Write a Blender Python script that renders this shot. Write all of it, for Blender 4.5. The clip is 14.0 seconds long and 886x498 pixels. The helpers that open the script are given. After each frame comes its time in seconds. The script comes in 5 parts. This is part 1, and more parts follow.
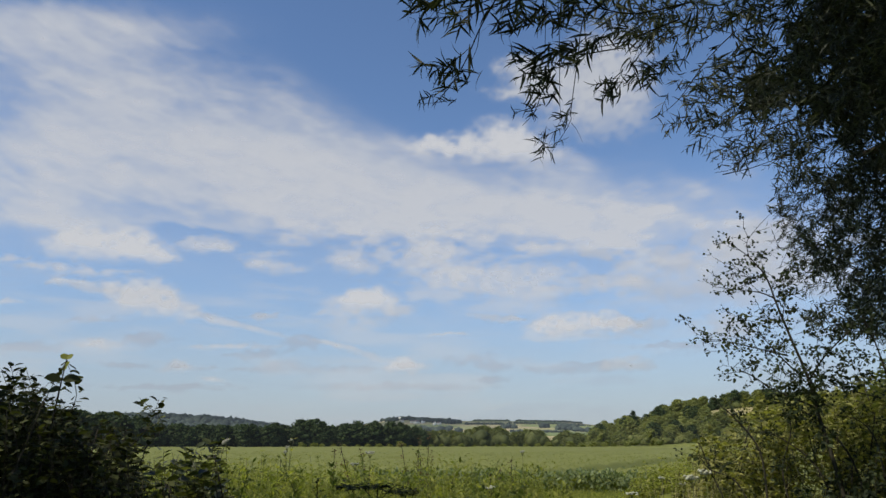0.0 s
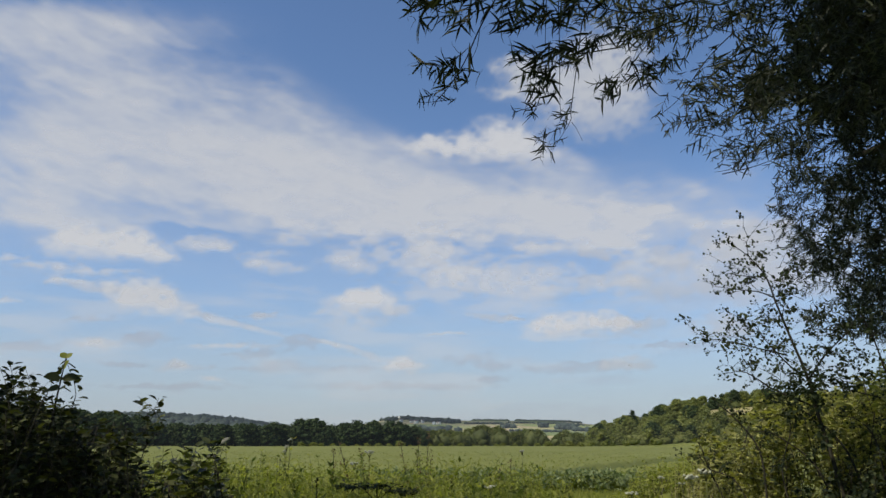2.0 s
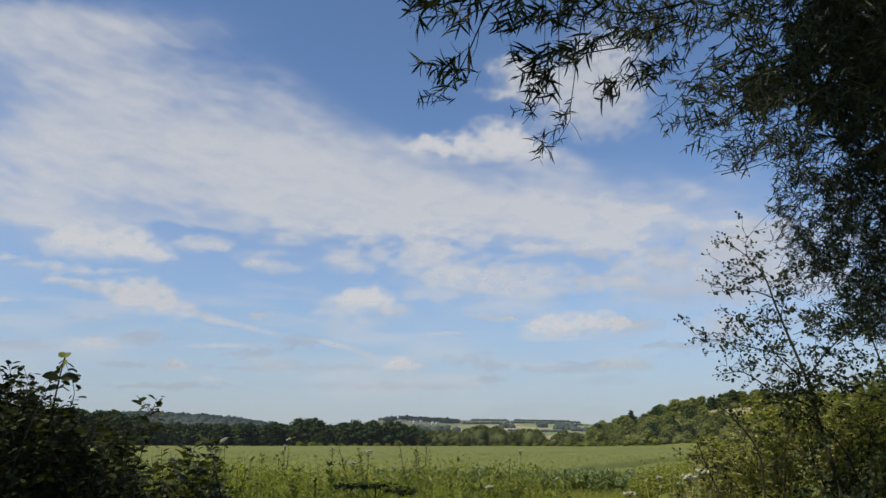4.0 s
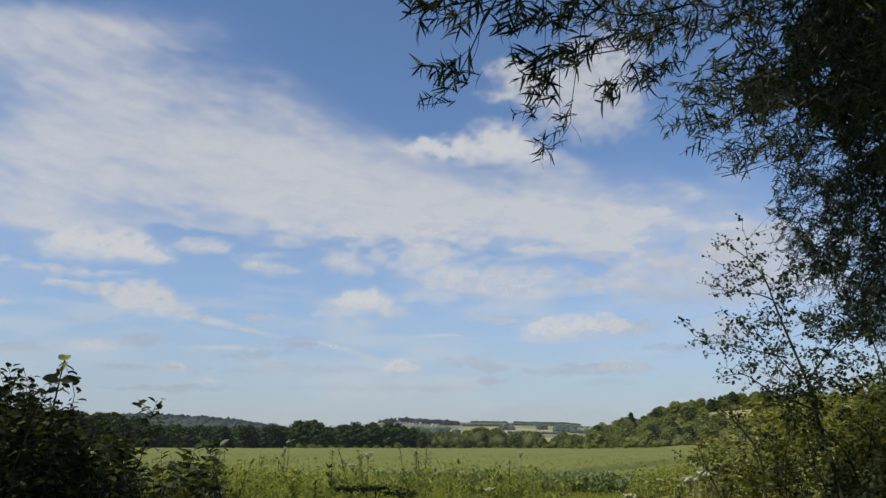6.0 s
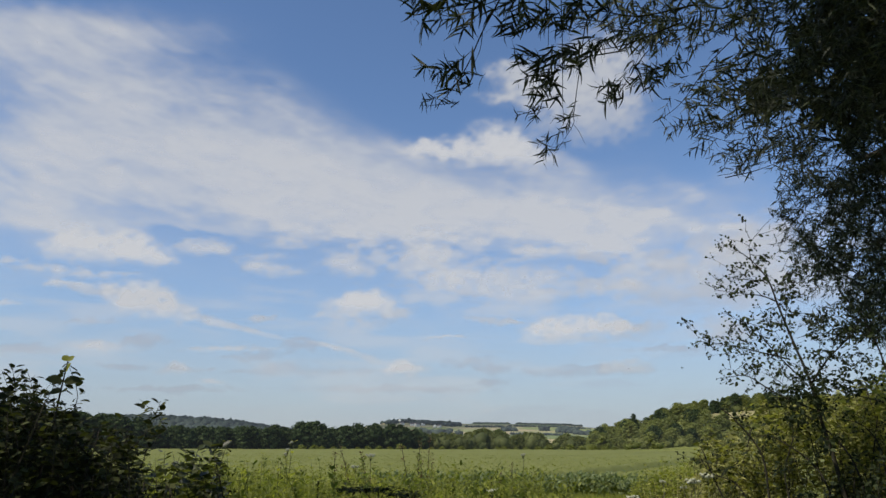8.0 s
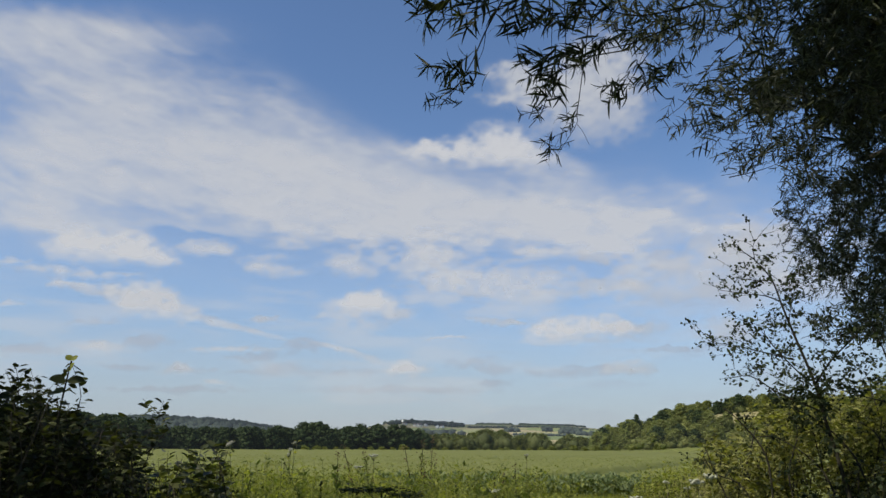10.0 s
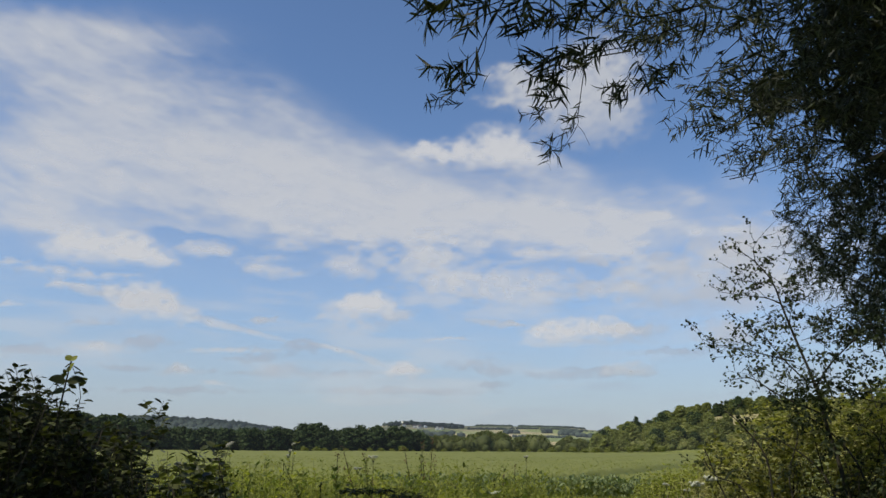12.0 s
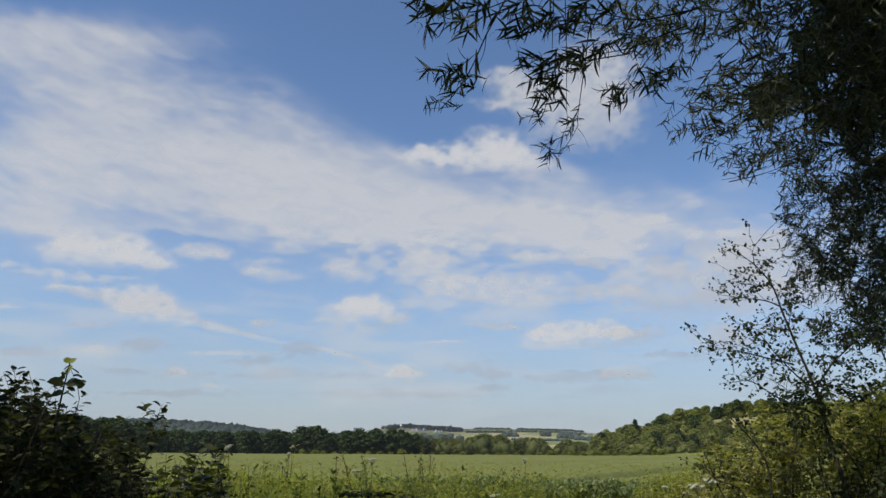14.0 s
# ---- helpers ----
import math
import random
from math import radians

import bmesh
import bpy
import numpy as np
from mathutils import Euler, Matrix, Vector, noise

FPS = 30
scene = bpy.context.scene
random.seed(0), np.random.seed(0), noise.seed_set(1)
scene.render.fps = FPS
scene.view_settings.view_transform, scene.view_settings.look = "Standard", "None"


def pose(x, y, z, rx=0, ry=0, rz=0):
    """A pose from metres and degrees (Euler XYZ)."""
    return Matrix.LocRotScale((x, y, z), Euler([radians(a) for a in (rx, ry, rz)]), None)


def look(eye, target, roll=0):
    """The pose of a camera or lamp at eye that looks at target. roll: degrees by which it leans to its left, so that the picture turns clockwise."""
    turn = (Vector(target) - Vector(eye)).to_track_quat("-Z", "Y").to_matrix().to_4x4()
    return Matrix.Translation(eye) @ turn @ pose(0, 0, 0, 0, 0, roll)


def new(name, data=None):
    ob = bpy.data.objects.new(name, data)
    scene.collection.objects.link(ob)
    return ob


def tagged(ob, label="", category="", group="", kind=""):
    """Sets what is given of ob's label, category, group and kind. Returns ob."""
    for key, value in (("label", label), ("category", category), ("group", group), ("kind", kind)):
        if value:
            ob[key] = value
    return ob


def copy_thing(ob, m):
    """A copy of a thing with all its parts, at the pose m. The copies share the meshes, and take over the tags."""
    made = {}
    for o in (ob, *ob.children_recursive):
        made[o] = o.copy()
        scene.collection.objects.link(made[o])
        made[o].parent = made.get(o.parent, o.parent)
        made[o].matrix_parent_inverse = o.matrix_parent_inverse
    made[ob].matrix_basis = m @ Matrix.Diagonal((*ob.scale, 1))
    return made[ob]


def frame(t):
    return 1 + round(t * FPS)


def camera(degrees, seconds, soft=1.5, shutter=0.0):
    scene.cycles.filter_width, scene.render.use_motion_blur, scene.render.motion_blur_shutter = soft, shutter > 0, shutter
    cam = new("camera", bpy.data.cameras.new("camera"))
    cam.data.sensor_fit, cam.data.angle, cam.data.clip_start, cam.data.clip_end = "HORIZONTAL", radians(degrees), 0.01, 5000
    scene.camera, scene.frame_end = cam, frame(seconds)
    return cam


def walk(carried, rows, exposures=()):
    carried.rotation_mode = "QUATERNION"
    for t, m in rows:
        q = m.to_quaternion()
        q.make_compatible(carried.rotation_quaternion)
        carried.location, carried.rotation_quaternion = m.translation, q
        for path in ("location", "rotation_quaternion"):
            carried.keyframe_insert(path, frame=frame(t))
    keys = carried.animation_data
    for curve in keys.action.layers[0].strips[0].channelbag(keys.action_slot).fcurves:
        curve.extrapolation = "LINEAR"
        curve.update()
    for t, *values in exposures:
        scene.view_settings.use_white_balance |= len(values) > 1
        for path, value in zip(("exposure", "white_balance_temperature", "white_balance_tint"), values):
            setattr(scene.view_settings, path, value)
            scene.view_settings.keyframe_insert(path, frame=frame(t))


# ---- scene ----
EYE = Vector((0.0, 0.0, 1.7))

# ---- camera ----
cam = camera(62, 14.0, soft=1.5)
# seconds, turn to the right, tilt up, lean, drift in x, y, z
SWAY = [
    (0, 0.000, 14.605, 0.000, 0.0000, 0.0000, 0.0000),
    (0.5, 0.029, 14.610, -0.018, -0.0010, 0.0017, -0.0011),
    (1, 0.035, 14.610, 0.002, -0.0015, 0.0030, -0.0011),
    (1.5, 0.029, 14.596, 0.031, -0.0018, 0.0033, -0.0009),
    (2, 0.042, 14.572, 0.041, -0.0016, 0.0030, -0.0010),
    (2.5, 0.080, 14.557, 0.075, -0.0014, 0.0033, -0.0011),
    (3, 0.127, 14.557, 0.115, -0.0015, 0.0032, -0.0012),
    (5.5, 0.121, 14.625, 0.108, -0.0032, 0.0039, 0.0005),
    (6, 0.143, 14.715, 0.107, -0.0044, 0.0052, 0.0008),
    (6.5, 0.132, 14.786, 0.114, -0.0047, 0.0057, 0.0009),
    (7, 0.092, 14.814, 0.134, -0.0055, 0.0069, 0.0014),
    (7.5, 0.031, 14.811, 0.145, -0.0066, 0.0073, 0.0016),
    (8, -0.045, 14.800, 0.168, -0.0072, 0.0066, 0.0014),
    (10.5, -0.300, 14.861, 0.240, -0.0095, 0.0125, -0.0012),
    (11, -0.301, 14.877, 0.286, -0.0104, 0.0136, -0.0012),
    (11.5, -0.297, 14.906, 0.334, -0.0109, 0.0142, -0.0015),
    (12, -0.270, 14.958, 0.360, -0.0110, 0.0144, -0.0018),
    (12.5, -0.228, 15.032, 0.376, -0.0110, 0.0147, -0.0020),
    (13, -0.200, 15.110, 0.398, -0.0111, 0.0151, -0.0022),
    (13.5, -0.183, 15.160, 0.396, -0.0120, 0.0160, -0.0024),
    (14, -0.180, 15.180, 0.370, -0.0135, 0.0175, -0.0029),
]


def aim(turn, tilt, lean, dx, dy, dz):
    eye = EYE + Vector((dx, dy, dz))
    a, e = radians(turn), radians(tilt)
    return look(eye, eye + Vector((math.sin(a) * math.cos(e), math.cos(a) * math.cos(e), math.sin(e))), lean)


walk(cam, [(row[0], aim(*row[1:])) for row in SWAY], exposures=[(0, 0.0), (14, 0.0)])

# ---- sky and sun ----
SUN_AZ, SUN_EL = -122.0, 50.0   # degrees clockwise from straight ahead, and up
world = bpy.data.worlds.new("world")
scene.world = world
world.use_nodes = True
wn = world.node_tree.nodes
sky = wn.new("ShaderNodeTexSky")
sky.sky_type = "NISHITA"
sky.sun_disc = False
sky.sun_elevation = radians(SUN_EL)
sky.sun_rotation = radians(SUN_AZ)
sky.altitude = 80
sky.air_density, sky.dust_density, sky.ozone_density = 1.0, 0.2, 3.0
wn["Background"].inputs["Strength"].default_value = 0.124
tint = wn.new("ShaderNodeMix")
tint.data_type, tint.blend_type = "RGBA", "MULTIPLY"
tint.inputs["Factor"].default_value = 1.0
tint.inputs["B"].default_value = (0.92, 0.99, 1.08, 1)
world.node_tree.links.new(sky.outputs[0], tint.inputs["A"])
world.node_tree.links.new(tint.outputs["Result"], wn["Background"].inputs["Color"])

sun_data = bpy.data.lights.new("sun", "SUN")
sun_data.energy = 4.8
sun_data.angle = radians(0.6)
sun_data.color = (1.0, 0.93, 0.80)
sun = new("sun", sun_data)
_a, _e = radians(SUN_AZ), radians(SUN_EL)
SUN_WAY = Vector((math.sin(_a) * math.cos(_e), math.cos(_a) * math.cos(_e), math.sin(_e)))
sun.matrix_world = look(SUN_WAY * 60, (0, 0, 0))


# ---- small tools ----
def at(az, el, d):
    """The place d metres from the eye, az degrees to the right and el degrees up."""
    a, e = radians(az), radians(el)
    return EYE + float(d) * Vector((math.sin(a) * math.cos(e), math.cos(a) * math.cos(e), math.sin(e)))


def ats(az, el, d):
    a, e = np.radians(az), np.radians(el)
    return np.stack([np.sin(a) * np.cos(e) * d, np.cos(a) * np.cos(e) * d, np.sin(e) * d + EYE.z], -1)


def lattice(ix, iy, seed):
    h = np.sin(ix * 127.1 + iy * 311.7 + seed * 74.7) * 43758.5453
    return h - np.floor(h)


def value_noise(x, y, seed):
    ix, iy = np.floor(x), np.floor(y)
    fx, fy = x - ix, y - iy
    fx, fy = fx * fx * (3 - 2 * fx), fy * fy * (3 - 2 * fy)
    a, b = lattice(ix, iy, seed), lattice(ix + 1, iy, seed)
    c, d = lattice(ix, iy + 1, seed), lattice(ix + 1, iy + 1, seed)
    return (a * (1 - fx) + b * fx) * (1 - fy) + (c * (1 - fx) + d * fx) * fy


def fbm(x, y, seed=0, octaves=5):
    total, amp, norm = 0.0, 1.0, 0.0
    for k in range(octaves):
        total = total + amp * value_noise(x * 2 ** k + 17.3 * k, y * 2 ** k + 9.1 * k, seed + k)
        norm += amp
        amp *= 0.5
    return total / norm


def smooth(a, b, x):
    t = np.clip((x - a) / (b - a), 0, 1)
    return t * t * (3 - 2 * t)


def unit(v):
    return v / np.maximum(np.linalg.norm(v, axis=-1, keepdims=True), 1e-9)


def flat(faces):
    """Faces as one run of corner numbers and the count of corners of each face."""
    if isinstance(faces, tuple) and isinstance(faces[0], np.ndarray):
        return faces
    sizes = np.array([len(f) for f in faces], int)
    return np.array([i for f in faces for i in f], int), sizes


def mesh_of(name, verts, faces, mat, soft=True):
    me = bpy.data.meshes.new(name)
    verts = np.asarray([tuple(v) for v in verts] if isinstance(verts, list) else verts, np.float32)
    corners, sizes = flat(faces)
    me.vertices.add(len(verts))
    me.vertices.foreach_set("co", verts.ravel())
    me.loops.add(len(corners))
    me.loops.foreach_set("vertex_index", corners.astype(np.int32))
    me.polygons.add(len(sizes))
    me.polygons.foreach_set("loop_start", (np.cumsum(sizes) - sizes).astype(np.int32))
    me.materials.append(mat)
    me.update(calc_edges=True)
    if soft:
        me.shade_smooth()
    return me


def piece(name, me, parent=None, label=""):
    ob = new(name, me)
    ob.parent = parent
    if label:
        ob["label"] = label
    return ob


# leaf outlines: along, across, out of the blade
LANCE = (np.array([(0, -.12, 0), (0, .12, 0), (.3, -.5, .0), (.3, .5, .0), (.65, -.4, -.05), (.65, .4, -.05), (1, 0, -.16)]),
         [(0, 2, 3, 1), (2, 4, 5, 3), (4, 6, 5)])
SICKLE = (np.array([(0, -.1, 0), (0, .1, 0), (.22, -.42, .02), (.22, .42, .02), (.48, -.5, 0), (.48, .5, 0), (.75, -.32, -.08), (.75, .32, -.08), (1, 0, -.24)]),
          [(0, 2, 3, 1), (2, 4, 5, 3), (4, 6, 7, 5), (6, 8, 7)])
BROAD = (np.array([(0, 0, 0), (.4, -.5, .07), (.45, 0, 0), (.4, .5, .07), (1, 0, -.12)]), [(0, 1, 2), (0, 2, 3), (1, 4, 2), (2, 4, 3)])
OVAL = (np.array([(0, 0, 0), (.18, -.36, .04), (.5, -.5, .05), (.82, -.3, 0), (1, 0, -.12), (.82, .3, 0), (.5, .5, .05), (.18, .36, .04), (.5, 0, -.03)]),
        [(0, 1, 8), (1, 2, 8), (2, 3, 8), (3, 4, 8), (4, 5, 8), (5, 6, 8), (6, 7, 8), (7, 0, 8)])
ROUND = (np.array([(0, 0, 0), (.3, -.46, .05), (.7, -.36, .02), (1, 0, -.12), (.7, .36, .02), (.3, .46, .05)]), [(0, 1, 2, 3), (0, 3, 4, 5)])
BLADE = (np.array([(0, -.5, 0), (0, .5, 0), (.55, -.4, .03), (.55, .4, .03), (1, 0, -.15)]), [(0, 2, 3, 1), (2, 4, 3)])
FLAKE = (np.array([(0, -.4, 0), (.1, .45, .05), (1, .35, -.1), (.7, -.55, .05)]), [(0, 3, 2, 1)])


def leaf_arrays(pos, way, out, length, width, shape):
    pos, way, out = np.asarray(pos, float), unit(np.asarray(way, float)), np.asarray(out, float)
    n = len(pos)
    side = unit(np.cross(way, out))
    nrm = unit(np.cross(side, way))
    length = np.broadcast_to(np.asarray(length, float), (n,))[:, None, None]
    width = np.broadcast_to(np.asarray(width, float), (n,))[:, None, None]
    t, faces = shape
    v = pos[:, None] + t[None, :, :1] * length * way[:, None] + t[None, :, 1:2] * width * side[:, None] + t[None, :, 2:] * length * nrm[:, None]
    corners, sizes = flat(faces)
    return v.reshape(-1, 3), ((corners[None] + np.arange(n)[:, None] * len(t)).ravel(), np.tile(sizes, n))


def joined(bits):
    vs, cs, ss, base = [], [], [], 0
    for v, f in bits:
        v = np.asarray(v, float).reshape(-1, 3)
        c, k = flat(f)
        vs.append(v)
        cs.append(c + base)
        ss.append(k)
        base += len(v)
    return np.concatenate(vs), (np.concatenate(cs), np.concatenate(ss))


def tube(points, r0, r1, sides=6):
    """A tapered round stem along the points."""
    pts = [Vector(p) for p in points]
    n = len(pts)
    vs, fs = [], []
    for i, p in enumerate(pts):
        d = (pts[min(i + 1, n - 1)] - pts[max(i - 1, 0)]).normalized()
        a = d.orthogonal().normalized()
        b = d.cross(a)
        r = r0 + (r1 - r0) * i / (n - 1)
        for s in range(sides):
            q = 2 * math.pi * s / sides
            vs.append(p + (a * math.cos(q) + b * math.sin(q)) * r)
    for i in range(n - 1):
        for s in range(sides):
            t = (s + 1) % sides
            fs.append((i * sides + s, i * sides + t, (i + 1) * sides + t, (i + 1) * sides + s))
    fs.append(tuple(range(sides))[::-1])
    fs.append(tuple(range((n - 1) * sides, n * sides)))
    return np.array([tuple(v) for v in vs]), fs


def curve(points, steps=6):
    """A smooth line through the points."""
    p = [Vector(q) for q in points]
    p = [p[0] * 2 - p[1]] + p + [p[-1] * 2 - p[-2]]
    out = []
    for i in range(1, len(p) - 2):
        for s in range(steps):
            t = s / steps
            a, b, c, d = p[i - 1], p[i], p[i + 1], p[i + 2]
            out.append(0.5 * (2 * b + (c - a) * t + (2 * a - 5 * b + 4 * c - d) * t * t + (3 * b - a - 3 * c + d) * t ** 3))
    return out + [p[-2]]


def rnd_dirs(rng, n):
    return unit(rng.normal(size=(n, 3)))


# ---- materials ----
def material(name):
    m = bpy.data.materials.new(name)
    m.use_nodes = True
    nt = m.node_tree
    return m, nt, nt.nodes["Principled BSDF"], nt.nodes["Material Output"]


def ramp(nt, fac, stops):
    r = nt.nodes.new("ShaderNodeValToRGB")
    while len(r.color_ramp.elements) < len(stops):
        r.color_ramp.elements.new(0.5)
    for e, (p, c) in zip(r.color_ramp.elements, stops):
        e.position, e.color = p, (*c, 1)
    nt.links.new(fac, r.inputs[0])
    return r.outputs[0]


def noise_node(nt, scale, detail=4, coord="Object"):
    tc = nt.nodes.new("ShaderNodeTexCoord")
    n = nt.nodes.new("ShaderNodeTexNoise")
    n.inputs["Scale"].default_value, n.inputs["Detail"].default_value = scale, detail
    nt.links.new(tc.outputs[coord], n.inputs["Vector"])
    return n


def maths(nt, op, a, b):
    n = nt.nodes.new("ShaderNodeMath")
    n.operation = op
    for i, v in enumerate((a, b)):
        if isinstance(v, (int, float)):
            n.inputs[i].default_value = v
        else:
            nt.links.new(v, n.inputs[i])
    return n.outputs[0]


def leaf_material(name, dark, mid, light, through_=0.35, rough=0.55, scale=3.0, spec=0.3):
    """Leaves: colour varied leaf by leaf and in patches, some light passing through."""
    m, nt, bsdf, out = material(name)
    geo = nt.nodes.new("ShaderNodeNewGeometry")
    info = nt.nodes.new("ShaderNodeObjectInfo")
    nz = noise_node(nt, scale, 3)
    f = maths(nt, "MULTIPLY", geo.outputs["Random Per Island"], 0.5)
    f = maths(nt, "ADD", f, maths(nt, "MULTIPLY", nz.outputs["Fac"], 0.45))
    f = maths(nt, "ADD", f, maths(nt, "MULTIPLY", info.outputs["Random"], 0.12))
    col = ramp(nt, f, [(0.15, dark), (0.52, mid), (0.9, light)])
    nt.links.new(col, bsdf.inputs["Base Color"])
    bsdf.inputs["Roughness"].default_value = rough
    bsdf.inputs["Specular IOR Level"].default_value = spec
    tr = nt.nodes.new("ShaderNodeBsdfTranslucent")
    hue = nt.nodes.new("ShaderNodeMix")
    hue.data_type, hue.blend_type = "RGBA", "MULTIPLY"
    hue.inputs["Factor"].default_value = 1.0
    nt.links.new(col, hue.inputs["A"])
    hue.inputs["B"].default_value = (1.5, 1.6, 0.5, 1)
    nt.links.new(hue.outputs["Result"], tr.inputs["Color"])
    mix = nt.nodes.new("ShaderNodeMixShader")
    mix.inputs[0].default_value = through_
    nt.links.new(bsdf.outputs[0], mix.inputs[1])
    nt.links.new(tr.outputs[0], mix.inputs[2])
    nt.links.new(mix.outputs[0], out.inputs["Surface"])
    return m


def plain_material(name, c1, c2, scale=8.0, rough=0.85, bump=0.3, dist=0.01):
    m, nt, bsdf, out = material(name)
    nz = noise_node(nt, scale, 6)
    nt.links.new(ramp(nt, nz.outputs["Fac"], [(0.3, c1), (0.7, c2)]), bsdf.inputs["Base Color"])
    bsdf.inputs["Roughness"].default_value = rough
    bsdf.inputs["Specular IOR Level"].default_value = 0.2
    bp = nt.nodes.new("ShaderNodeBump")
    bp.inputs["Strength"].default_value, bp.inputs["Distance"].default_value = bump, dist
    nt.links.new(nz.outputs["Fac"], bp.inputs["Height"])
    nt.links.new(bp.outputs[0], bsdf.inputs["Normal"])
    return m


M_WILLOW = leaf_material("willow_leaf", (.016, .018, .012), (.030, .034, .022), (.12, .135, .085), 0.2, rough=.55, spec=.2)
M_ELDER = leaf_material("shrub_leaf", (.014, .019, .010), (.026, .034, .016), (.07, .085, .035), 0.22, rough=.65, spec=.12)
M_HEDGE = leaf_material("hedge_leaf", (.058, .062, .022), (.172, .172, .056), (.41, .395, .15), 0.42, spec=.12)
# very dark stops: the shade over the brambles is put into the colour
M_BRAMBLE = leaf_material("bramble_leaf_shaded", (.016, .019, .011), (.034, .039, .017), (.11, .12, .045), 0.22, rough=.7, spec=.1)
# lit copy of the bramble leaf: sun flecks put into paler, glossier stops
M_BRAMBLE_LIT = leaf_material("bramble_leaf_lit", (.016, .022, .009), (.05, .06, .02), (.26, .27, .11), 0.32, rough=.45, spec=.35)
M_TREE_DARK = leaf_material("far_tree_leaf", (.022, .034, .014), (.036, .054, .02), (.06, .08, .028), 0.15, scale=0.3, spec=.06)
# paler stops: the sunlit look of the hillside is put into the colour
M_TREE_LIT = leaf_material("lit_tree_leaf", (.10, .114, .038), (.158, .172, .055), (.245, .252, .084), 0.42, scale=0.3, spec=.1)
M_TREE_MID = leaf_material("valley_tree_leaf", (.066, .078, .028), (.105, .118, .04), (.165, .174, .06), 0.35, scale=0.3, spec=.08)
# bluish stops: the haze of distance is put into the leaf colour
M_FAR_WOOD = leaf_material("ridge_wood_leaf", (.030, .041, .033), (.042, .057, .044), (.062, .08, .058), 0.1, scale=0.05, spec=.06)
M_CROP = leaf_material("bean_leaf", (.132, .146, .041), (.194, .209, .059), (.262, .273, .090), 0.34, rough=.75, scale=0.16, spec=0.12)
# bluish copy of the bean leaf, with the flank's shade put into it
M_BEAN_SHADED = leaf_material("bean_leaf_shaded", (.075, .10, .04), (.125, .155, .062), (.2, .225, .10), 0.28, rough=.55, scale=1.5, spec=.25)
M_WEED = leaf_material("weed_leaf", (.06, .075, .02), (.215, .228, .05), (.36, .355, .10), 0.48, scale=1.6, spec=.12)
M_NETTLE = leaf_material("nettle_leaf", (.05, .066, .018), (.14, .162, .04), (.31, .32, .09), 0.45, scale=1.6, spec=.15)
M_GRASS = leaf_material("grass_blade", (.13, .145, .032), (.225, .228, .052), (.37, .345, .10), 0.45, scale=1.0, spec=.12)
M_BARK = plain_material("bark", (.035, .028, .02), (.09, .075, .055), 14, 0.9, 0.8, 0.03)
M_TWIG = plain_material("twig_bark", (.018, .017, .012), (.038, .032, .02), 30, 0.9, 0.3, 0.002)
M_STEM = plain_material("green_stem", (.07, .09, .025), (.13, .13, .05), 20, 0.7, 0.2, 0.002)
M_UMBEL = plain_material("white_flower", (.26, .27, .18), (.42, .42, .32), 60, 0.9, 0.2, 0.002)
M_STRAW = leaf_material("straw_blade", (.24, .21, .09), (.36, .31, .15), (.48, .42, .22), 0.3, scale=2.0)
M_RENDER = plain_material("lime_render", (.55, .53, .48), (.7, .68, .62), 0.8, 0.9, 0.1, 0.02)
M_SLATE = plain_material("slate", (.07, .065, .065), (.13, .11, .10), 1.5, 0.7, 0.3, 0.02)
M_RUST = plain_material("dry_seed", (.07, .045, .022), (.14, .09, .042), 60, 0.9, 0.2, 0.002)


